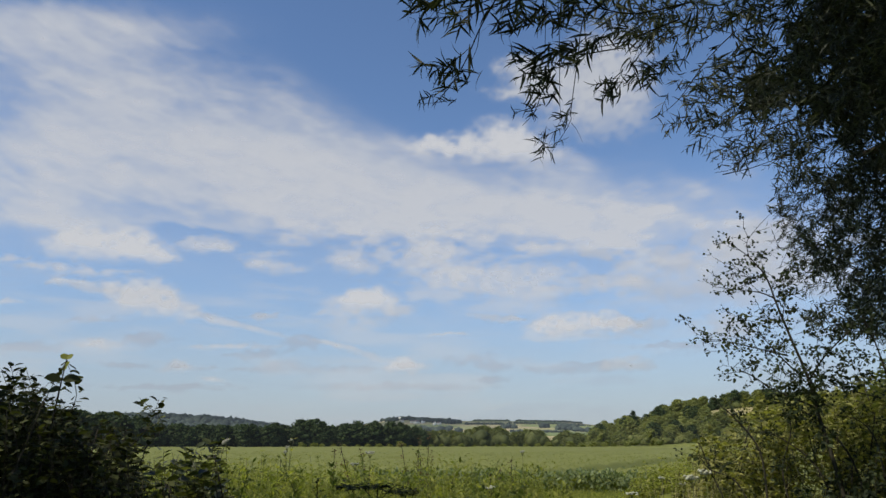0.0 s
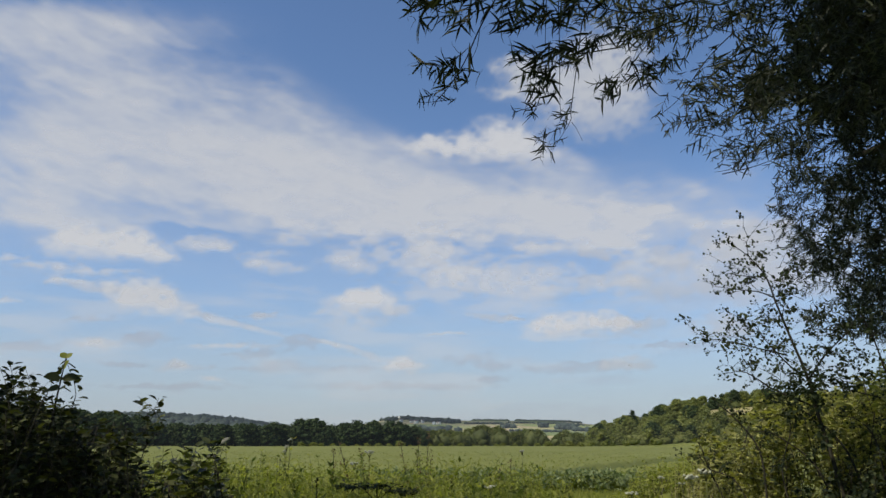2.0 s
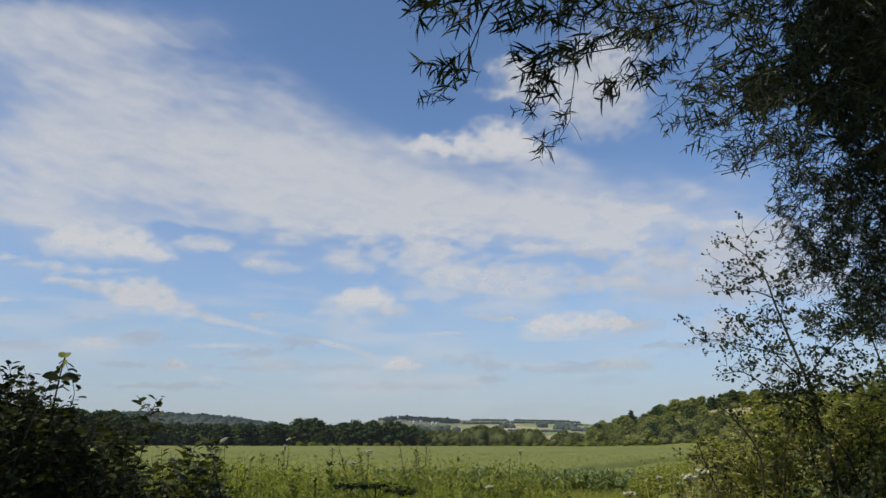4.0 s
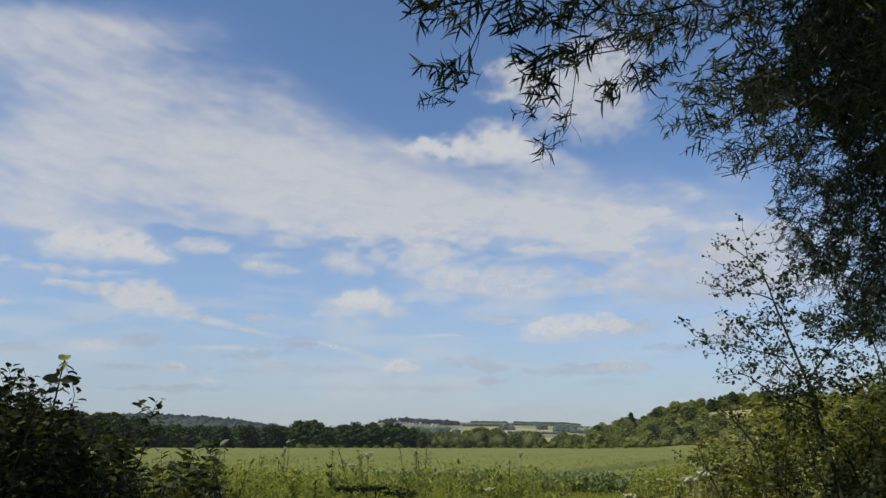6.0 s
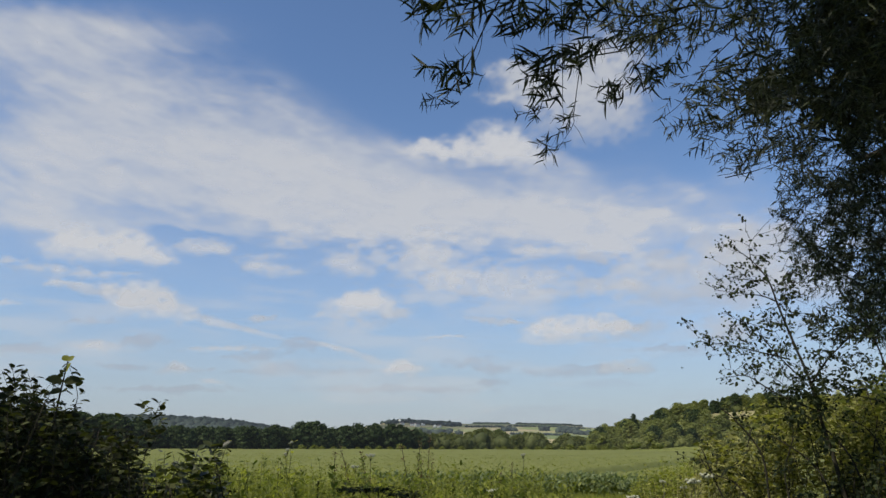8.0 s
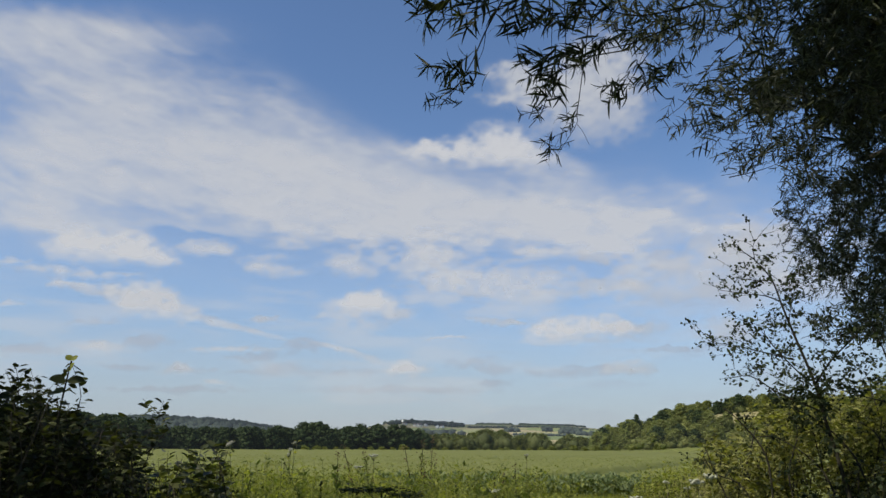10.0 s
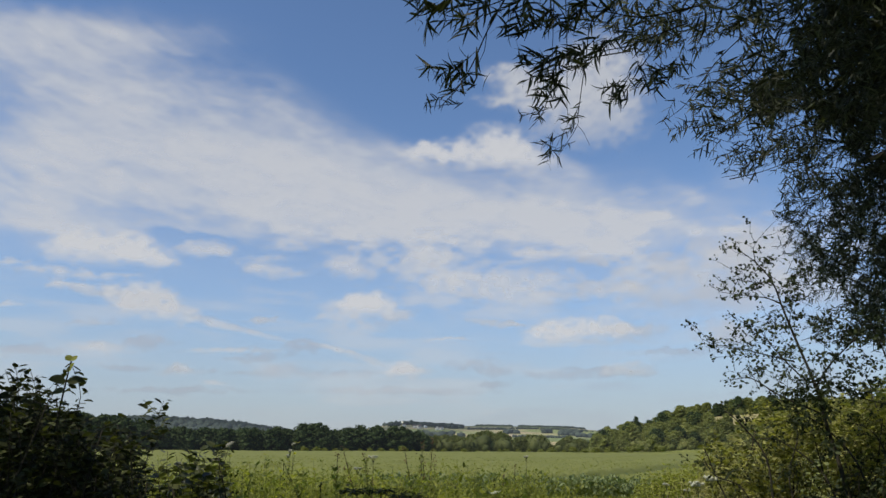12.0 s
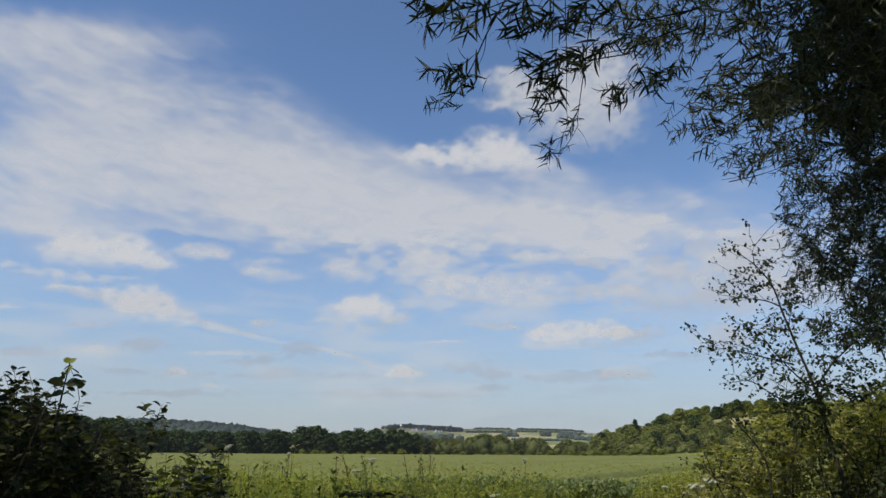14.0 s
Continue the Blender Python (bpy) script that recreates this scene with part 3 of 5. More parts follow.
puff_cloud(SOFT_HEAP, M_SOFT, 3900, [(-1.32, 14.91, 1.47, 1.04, 0), (-2.31, 14.15, 1.37, 0.81, 1), (-3.56, 13.39, 1.16, 0.47, 1), (-0.59, 13.95, 1.17, 0.66, 0), (-3.10, 12.52, 1.26, 0.33, 1)])
puff_cloud(SOFT_HEAP, M_SOFT, 3900, [(0.41, 12.55, 1.84, 0.71, 0), (3.10, 12.62, 2.32, 0.85, -1), (5.32, 11.72, 2.78, 0.94, -1), (6.62, 10.74, 2.38, 0.70, -1), (2.64, 11.53, 2.31, 0.57, -0), (8.23, 12.62, 2.67, 0.75, -2), (-0.94, 12.19, 0.97, 0.38, 0)])
puff_cloud(SOFT_HEAP, M_SOFT, 3900, [(8.15, 14.40, 2.16, 0.42, -2), (6.51, 14.75, 1.45, 0.33, -1), (-11.71, 14.94, 1.89, 0.46, 3)])
puff_cloud(SOFT_HEAP, M_SOFT, 3900, [(12.66, 13.87, 1.40, 0.51, -3), (14.01, 12.73, 1.15, 0.46, -3), (11.58, 14.14, 0.94, 0.33, -3)])
puff_cloud(SOFT_HEAP, M_SOFT, 3900, [(14.37, 11.73, 1.14, 0.41, -3), (12.11, 11.75, 2.13, 0.56, -2), (10.14, 11.17, 2.34, 0.37, -2)])
puff_cloud(SOFT_HEAP, M_SOFT, 3900, [(16.90, 13.71, 1.35, 0.50, -4), (17.66, 12.73, 1.78, 0.59, -4)])
puff_cloud("broad pale heap cloud behind the leaves", M_SOFT, 3700, [(20.91, 14.15, 1.98, 0.89, -5), (19.65, 12.18, 3.25, 1.07, -4), (16.91, 10.97, 3.54, 0.72, -3), (22.07, 10.56, 3.33, 1.05, -4), (25.84, 13.87, 3.21, 1.54, -6), (27.65, 10.51, 3.06, 1.67, -5), (23.80, 12.46, 2.46, 1.30, -5)])
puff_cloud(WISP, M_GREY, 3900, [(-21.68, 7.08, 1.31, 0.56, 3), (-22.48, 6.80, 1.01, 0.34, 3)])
puff_cloud(WISP, M_SOFT, 3900, [(-25.58, 6.55, 1.31, 0.29, 3), (-24.66, 6.41, 0.78, 0.25, 3)])
puff_cloud(WISP, M_SOFT, 3900, [(-19.75, 5.31, 0.92, 0.35, 2), (-20.42, 5.09, 1.03, 0.22, 2)])
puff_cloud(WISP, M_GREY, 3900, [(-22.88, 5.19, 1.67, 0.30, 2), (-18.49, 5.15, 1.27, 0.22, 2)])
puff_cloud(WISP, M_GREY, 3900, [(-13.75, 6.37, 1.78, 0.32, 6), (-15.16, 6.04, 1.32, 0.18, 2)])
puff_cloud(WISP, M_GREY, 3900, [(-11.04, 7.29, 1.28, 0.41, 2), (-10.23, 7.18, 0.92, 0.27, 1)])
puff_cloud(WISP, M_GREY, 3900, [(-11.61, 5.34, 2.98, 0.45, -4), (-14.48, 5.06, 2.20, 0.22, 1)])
puff_cloud(WISP, M_SOFT, 3900, [(-17.16, 4.34, 1.02, 0.22, 1)])
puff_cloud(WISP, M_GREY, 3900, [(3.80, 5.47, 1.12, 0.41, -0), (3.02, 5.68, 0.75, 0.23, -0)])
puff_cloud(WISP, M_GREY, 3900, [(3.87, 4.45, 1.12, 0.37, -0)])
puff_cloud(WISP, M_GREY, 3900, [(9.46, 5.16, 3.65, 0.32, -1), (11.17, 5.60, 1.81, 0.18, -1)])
puff_cloud(WISP, M_SOFT, 3900, [(20.63, 8.41, 1.68, 0.61, -3), (21.38, 7.35, 2.07, 0.61, -3)])
puff_cloud(WISP, M_SOFT, 3900, [(-30.89, 9.03, 0.64, 0.20, 5)])
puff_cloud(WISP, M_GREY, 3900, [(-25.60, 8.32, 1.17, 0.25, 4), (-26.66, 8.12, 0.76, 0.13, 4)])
puff_cloud(WISP, M_SOFT, 3900, [(-14.33, 8.95, 1.08, 0.18, 2), (-13.51, 9.20, 0.63, 0.14, 2)])
puff_cloud(WISP, M_SOFT, 3900, [(-29.21, 11.70, 2.24, 0.33, 3), (-26.33, 11.42, 3.13, 0.25, 6)])
puff_cloud(WISP, M_SOFT, 3900, [(-31.29, 11.87, 0.93, 0.24, 7)])
puff_cloud(WISP, M_SOFT, 3900, [(3.95, 9.26, 1.90, 0.23, -8), (5.26, 9.03, 1.42, 0.19, -1)])
puff_cloud(WISP, M_SOFT, 3900, [(-0.03, 7.97, 1.90, 0.14, 0)])
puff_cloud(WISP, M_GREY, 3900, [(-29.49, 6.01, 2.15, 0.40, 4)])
puff_cloud(WISP, M_SOFT, 3900, [(-16.23, 6.75, 3.49, 0.22, 2)])
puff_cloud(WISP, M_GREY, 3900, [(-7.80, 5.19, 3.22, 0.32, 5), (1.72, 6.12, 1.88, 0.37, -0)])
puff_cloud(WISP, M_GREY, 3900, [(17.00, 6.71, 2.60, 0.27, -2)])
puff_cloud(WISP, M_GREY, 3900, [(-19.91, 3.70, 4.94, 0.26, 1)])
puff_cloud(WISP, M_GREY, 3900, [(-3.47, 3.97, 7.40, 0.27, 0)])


# ---- trees ----
def lump(rng, centre, size, rough=0.25, sub=2):
    bm = bmesh.new()
    bmesh.ops.create_icosphere(bm, subdivisions=sub, radius=1)
    off = Vector(rng.uniform(-50, 50, 3))
    vs = []
    for v in bm.verts:
        k = 1 + rough * noise.noise(v.co * 1.7 + off) + rough * .6 * noise.noise(v.co * 4 + off)
        vs.append((centre[0] + v.co.x * size[0] * k, centre[1] + v.co.y * size[1] * k, centre[2] + v.co.z * size[2] * k))
    fs = [tuple(v.index for v in f.verts) for f in bm.faces]
    bm.free()
    return np.array(vs), fs


def tree(seed, height, spread, mat, low=0.12, clumps=27, cards=40, card=0.78, pointed=False):
    """A broadleaf tree: tapered trunk, limbs, and a crown of leafy clumps."""
    rng = np.random.default_rng(seed)
    ob = new("tree")
    trunk = curve([(0, 0, -.4), (rng.normal() * .2, rng.normal() * .2, height * .3), (rng.normal() * .4, rng.normal() * .4, height * .75)], 4)
    piece("trunk", mesh_of("trunk", *tube(trunk, height * .028, height * .008, 7), M_BARK), ob)
    bits, wood = [], []
    for k in range(clumps):
        q = (k + .5) / clumps
        z = low + (1 - low) * q
        prof = (1 - q) ** .8 * 1.05 + .12 if pointed else math.sin(math.pi * min(1, .18 + .80 * q)) ** .7
        ang = k * 2.4 + rng.uniform(-.4, .4)
        rad = spread * prof * rng.uniform(.35, .78)
        c = np.array([math.cos(ang) * rad, math.sin(ang) * rad, z * height * .93])
        s = spread * rng.uniform(.32, .50) * (.55 + .45 * prof)
        bits.append(lump(rng, c, (s * .64, s * .64, s * .52), .9, 1))
        d = rnd_dirs(rng, cards)
        d[:, 2] = np.abs(d[:, 2]) * .9 + d[:, 2] * .1 if k % 3 else d[:, 2]
        pos = c + d * np.array([s, s, s * .8]) * rng.uniform(.68, 1.12, (cards, 1))
        bits.append(leaf_arrays(pos, unit(d + rng.normal(size=(cards, 3)) * .9), d + rng.normal(size=(cards, 3)) * .5, rng.uniform(.5, 1.1, cards) * card, rng.uniform(.5, 1.1, cards) * card * .8, FLAKE))
        if k % 5 == 2:
            wood.append(tube(curve([(0, 0, z * height * .5), tuple(c * .6 + np.array([0, 0, z * height * .1])), tuple(c)], 3), height * .012, height * .003, 5))
    piece("limbs", mesh_of("limbs", *joined(wood), M_BARK), ob)
    piece("crown", mesh_of("crown", *joined(bits), mat), ob)
    return ob


def plant_trees(models, spots, label, group):
    rng = np.random.default_rng(77)
    used = set()
    for k, (x, y, s, sz) in enumerate(spots):
        m = models[k % len(models)]
        p = Matrix.Translation((x, y, float(land(x, y)) - .2)) @ Euler((0, 0, rng.uniform(0, 6.28))).to_matrix().to_4x4()
        if m.name in used:
            ob = copy_thing(m, p)
        else:
            used.add(m.name)
            ob = m
            ob.matrix_basis = p
        ob.scale = (s, s, sz)
        tagged(ob, label, "tree", group)


DARK_TOP = [-32.33, 2.07, -27.16, 2.18, -25.41, 2.03, -22.51, 1.76, -20.99, 1.27, -18.71, 1.21, -15.19, 1.16, -12.78, 1.25, -11.35, 1.26, -10.13, 1.67, -9.50, 1.59, -8.9, 1.15, -7.65, 1.23, -5.97, 1.44, -3.85, 1.45, -2.57, 1.21, -1.50, 0.80]
MID_TOP = [-3.41, 0.30, -1.71, 0.71, -0.22, 0.80, 1.27, 0.72, 2.33, 0.89, 2.97, 1.09, 4.46, 0.97, 5.09, 0.56, 5.94, 0.81, 6.99, 0.93, 7.61, 0.44, 8.09, -0.05, 8.65, 0.48, 9.28, 0.77, 10.52, 0.56, 11.25, 0.40, 11.84, 0.72, 12.79, 0.97]


def belt():
    rng = np.random.default_rng(5)
    tops = np.array(DARK_TOP).reshape(-1, 2)
    spots = []
    for az in np.arange(-31.5, -1.8, 0.8):
        for row in range(2):
            a = az + rng.uniform(-.45, .45) + row * .3
            d = 325 + row * 9 + rng.uniform(-4, 4)
            x, y = math.sin(radians(a)) * d, math.cos(radians(a)) * d
            top = EYE.z + d * math.tan(radians(np.interp(a, tops[:, 0], tops[:, 1]))) * rng.uniform(.88, 1.08)
            hgt = max(4.5, top - float(land(x, y)))
            s = hgt / 11.0
            spots.append((x, y, s * rng.uniform(1.05, 1.35), s))
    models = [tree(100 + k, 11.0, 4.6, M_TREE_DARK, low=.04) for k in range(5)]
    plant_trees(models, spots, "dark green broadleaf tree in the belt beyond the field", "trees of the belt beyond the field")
    tops = np.array(MID_TOP).reshape(-1, 2)
    spots = []
    for az in np.arange(-3.4, 12.6, 0.66):
        for row in range(2):
            a = az + rng.uniform(-.2, .2) + row * .25
            d = 350 + row * 25 + rng.uniform(-8, 8)
            x, y = math.sin(radians(a)) * d, math.cos(radians(a)) * d
            top = EYE.z + d * math.tan(radians(np.interp(a, tops[:, 0], tops[:, 1]))) * rng.uniform(.85, 1.06)
            hgt = max(3.2, top - float(land(x, y)))
            s = hgt / 8.0
            spots.append((x, y, s * rng.uniform(.9, 1.3), s))
    models = [tree(120 + k, 8.0, 3.9, M_TREE_MID, low=.03) for k in range(4)]
    plant_trees(models, spots, "mid green broadleaf tree low in the valley", "trees low in the valley")
    bits = []
    for _ in range(430):
        a, d = rng.uniform(-32, -1.5), 334 + rng.uniform(-4, 10)
        x, y = math.sin(radians(a)) * d, math.cos(radians(a)) * d
        r = rng.uniform(2.8, 5.0)
        c = np.array([x, y, float(land(x, y)) + r * .75])
        bits.append(lump(rng, c, (r * .8, r * .8, r * .9), .9, 1))
        m = 110
        d = rnd_dirs(rng, m)
        bits.append(leaf_arrays(c + d * r * np.array([1, 1, 1.15]) * rng.uniform(.6, 1.2, (m, 1)), d + rng.normal(size=(m, 3)), d + rng.normal(size=(m, 3)) * .6, .55 * rng.uniform(.5, 1.2, m), .45 * rng.uniform(.6, 1.2, m), FLAKE))
    tagged(new("belt_thicket", mesh_of("belt_thicket", *joined(bits), M_TREE_DARK)), "dark thicket under the belt of trees", "scrub", kind="stuff")
    bits = []
    for _ in range(300):
        a, d = rng.uniform(-4, 13.5), 345 + rng.uniform(-6, 40)
        x, y = math.sin(radians(a)) * d, math.cos(radians(a)) * d
        top = np.interp(a, tops[:, 0], tops[:, 1])
        r = rng.uniform(.45, 1.0) * max(1.6, (EYE.z + d * math.tan(radians(top)) - float(land(x, y))) * .55)
        c = np.array([x, y, float(land(x, y)) + r * .75])
        bits.append(lump(rng, c, (r * .7, r * .7, r * .75), .9, 1))
        m = 150
        d = rnd_dirs(rng, m)
        bits.append(leaf_arrays(c + d * r * np.array([1.1, 1.1, 1]) * rng.uniform(.6, 1.2, (m, 1)), d + rng.normal(size=(m, 3)), d + rng.normal(size=(m, 3)) * .6, .5 * rng.uniform(.5, 1.2, m), .4 * rng.uniform(.6, 1.2, m), FLAKE))
    tagged(new("valley_thicket", mesh_of("valley_thicket", *joined(bits), M_TREE_MID)), "dense green thicket low in the valley", "scrub", kind="stuff")
    # low bushes along the field's far edge
    spots = []
    for az in np.arange(-10.5, 14, 0.8):
        a, d = az + rng.uniform(-.15, .15), 312 + rng.uniform(-2, 2)
        x, y = math.sin(radians(a)) * d, math.cos(radians(a)) * d
        s = rng.uniform(.55, 1.1) * (1 if az < -2.5 or az > 5 else .7)
        spots.append((x, y, s * 1.5, s))
    models = [tree(140 + k, 2.4, 1.5, M_TREE_LIT, low=.02, clumps=12, cards=50, card=.3) for k in range(3)]
    plant_trees(models, spots, "low pale green bush along the field's far edge", "bushes along the field's far edge")


def hill_wood():
    rng = np.random.default_rng(9)
    spots, firs = [], []

    def meadow(az, r):
        return 19.2 < az < 23.6 and 347 < r < 370
    while len(spots) < 210:
        az, r = rng.uniform(11.2, 33), rng.uniform(318, 392)
        if meadow(az, r):
            continue
        s = rng.uniform(.42, .85) if r < 360 else rng.uniform(.5, .8)
        spots.append((math.sin(radians(az)) * r, math.cos(radians(az)) * r, s * rng.uniform(1.0, 1.35), s))
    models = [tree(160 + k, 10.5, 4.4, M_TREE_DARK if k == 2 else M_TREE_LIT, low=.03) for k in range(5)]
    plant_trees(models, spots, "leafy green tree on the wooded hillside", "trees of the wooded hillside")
    bits = []
    while len(bits) < 1000:
        az, q = rng.uniform(10.8, 33), rng.uniform(316, 388)
        if meadow(az, q):
            continue
        x, y = math.sin(radians(az)) * q, math.cos(radians(az)) * q
        g = float(land(x, y))
        r = rng.uniform(1.2, 2.6)
        c = np.array([x, y, g + r * .6])
        bits.append(lump(rng, c, (r * .8, r * .8, r * .7), .9, 1))
        m = 90
        d = rnd_dirs(rng, m)
        d[:, 2] = np.abs(d[:, 2]) - .15
        bits.append(leaf_arrays(c + d * r * rng.uniform(.6, 1.2, (m, 1)), d + rng.normal(size=(m, 3)), d + rng.normal(size=(m, 3)) * .6, .55 * rng.uniform(.5, 1.2, m), .45 * rng.uniform(.6, 1.2, m), FLAKE))
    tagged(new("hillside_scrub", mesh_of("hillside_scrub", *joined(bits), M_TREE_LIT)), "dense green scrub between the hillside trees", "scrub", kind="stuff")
    a, r = np.meshgrid(np.radians(np.linspace(19.2, 23.6, 30)), np.linspace(348, 371, 14))
    x, y = np.sin(a) * r, np.cos(a) * r
    z = land(x, y) + .25 + .12 * rng.normal(size=x.shape)
    quads = [(i * 30 + k, i * 30 + k + 1, i * 30 + k + 31, i * 30 + k + 30) for i in range(13) for k in range(29)]
    tagged(new("hay_meadow", mesh_of("hay_meadow", np.stack([x, y, z], -1).reshape(-1, 3), quads, M_STRAW)), "dry straw-coloured meadow high on the hillside", "meadow", kind="stuff")
    for az, d, s in ((13.5, 372, .55), (14.15, 374, .82)):
        firs.append((math.sin(radians(az)) * d, math.cos(radians(az)) * d, s, s))
    plant_trees([tree(180, 12.0, 3.0, M_TREE_DARK, low=.1, pointed=True)], firs, "tall dark pointed tree standing above the hillside wood", "tall dark trees on the hillside")
    clump = [(math.sin(radians(a)) * d, math.cos(radians(a)) * d, s * 1.1, s) for a, d, s in ((19.8, 372, .62), (20.5, 376, .72), (21.2, 374, .86), (21.8, 378, .8), (22.6, 372, .7), (23.3, 376, .78), (24.2, 374, .7), (25.2, 372, .66))]
    plant_trees([tree(190, 10.5, 4.2, M_TREE_DARK, low=.03)], clump, "dark rounded tree on the crest of the hillside", "dark trees on the hill crest")


def ridge_woods():
    """Woods and hedges far off on the ridges."""
    rng = np.random.default_rng(12)
    bits = []

    def row(az0, az1, dist, n, size, depth=60):
        for _ in range(n):
            a, d = rng.uniform(az0, az1), dist + rng.uniform(-depth, depth)
            x, y = math.sin(radians(a)) * d, math.cos(radians(a)) * d
            s = size * rng.uniform(.6, 1.2)
            bits.append(lump(rng, (x, y, float(land(x, y)) + s * .5), (s * 1.1, s * 1.1, s * .9), .7, 1))
    row(-31, -11, 1950, 1500, 8, 420)
    row(-4.6, -3.0, 2950, 50, 10)
    row(-3.0, 0.6, 2900, 300, 6, 60)
    row(2.3, 5.0, 3000, 460, 6, 12)
    row(5.6, 10.3, 3000, 800, 6, 12)
    for az0, az1, dist, n, size, depth in ((-2.4, 1.4, 2200, 70, 7, 150), (-4.2, -2.4, 2300, 40, 7, 60), (4.5, 5.5, 1720, 30, 6, 30), (7.3, 7.9, 1780, 16, 7, 20), (8.6, 9.9, 1700, 40, 8, 60),
                                           (5.0, 11.0, 2120, 120, 3, 8), (5.0, 9.2, 1480, 80, 3, 10), (1.6, 5.0, 2000, 70, 3.5, 8), (9.8, 12.6, 1600, 60, 6, 25), (-1.8, 1.2, 1500, 26, 7, 60)):
        row(az0, az1, dist, n, size, depth)
    row(-8, -2.5, 1000, 70, 6, 250)
    tagged(new("far_woods", mesh_of("far_woods", *joined(bits), M_FAR_WOOD)), "woods and hedges along the distant ridges, haze put into their colour", "woodland", kind="stuff")


def house(az, d, w, seed):
    """A small far house: walls, pitched roof, windows."""
    x, y = math.sin(radians(az)) * d, math.cos(radians(az)) * d
    ob = new("house")
    ob.matrix_basis = Matrix.Translation((x, y, float(land(x, y)) - .3)) @ Euler((0, 0, seed * .7)).to_matrix().to_4x4()
    k, h = w * .6, w * .55
    v = [(sx * w / 2, sy * k / 2, z) for z in (0, h) for sx, sy in ((-1, -1), (1, -1), (1, 1), (-1, 1))] + [(-w / 2, 0, h + k * .45), (w / 2, 0, h + k * .45)]
    piece("wall", mesh_of("wall", v, [(0, 1, 5, 4), (1, 2, 6, 9, 5), (2, 3, 7, 6), (3, 0, 4, 8, 7), (3, 2, 1, 0), (4, 5, 9, 8), (6, 7, 8, 9)], M_RENDER, False), ob)
    for sy in (-1, 1):
        a, b = (-w / 2 - .4, sy * (k / 2 + .5), h - .35), (-w / 2 - .4, 0, h + k * .45 + .08)
        q = [a, (w / 2 + .4, a[1], a[2]), (w / 2 + .4, 0, b[2]), b]
        q += [(i, j, l + .22) for i, j, l in q]
        piece("roof", mesh_of("roof", q, [(0, 1, 2, 3), (4, 5, 6, 7), (0, 1, 5, 4), (1, 2, 6, 5), (2, 3, 7, 6), (3, 0, 4, 7)], M_SLATE, False), ob)
    for i in (-1, 0, 1):
        q = [(i * w * .3 + dx, -k / 2 - dy, h * .55 + dz) for dy in (-.02, .06) for dx, dz in ((-.6, -.6), (.6, -.6), (.6, .6), (-.6, .6))]
        piece("window", mesh_of("window", q, [(0, 1, 2, 3), (4, 5, 6, 7), (0, 1, 5, 4), (1, 2, 6, 5), (2, 3, 7, 6), (3, 0, 4, 7)], M_SLATE, False), ob)
    return tagged(ob, "small pale house far off on the ridge", "house", "houses on the ridge")


belt()
hill_wood()
for row in ((-3.65, 2780, 12, 1), (-3.25, 2790, 14, 2), (-2.9, 2760, 11, 3), (-2.3, 1950, 10, 4), (-1.95, 1900, 12, 5), (-1.5, 2000, 10, 6), (-0.65, 1850, 12, 7), (-0.3, 1900, 10, 8), (-3.1, 2050, 11, 9)):
    house(*row)
ridge_woods()


# ---- the field ----
def crop_top(x, y):
    # wheel tracks through the crop
    q = .894 * x - .447 * y + 3 * (value_noise(x * .02, y * .02, 47) - .5)
    m = np.abs(np.mod(q, 24.0) - 12.0)
    return land(x, y) - .6 * (1 - smooth(.8, 1.8, m)) + .5 + .12 * (fbm(x * .35, y * .35, 31, 4) - .5) + .30 * (fbm(x * .03, y * .03, 37, 3) - .5)


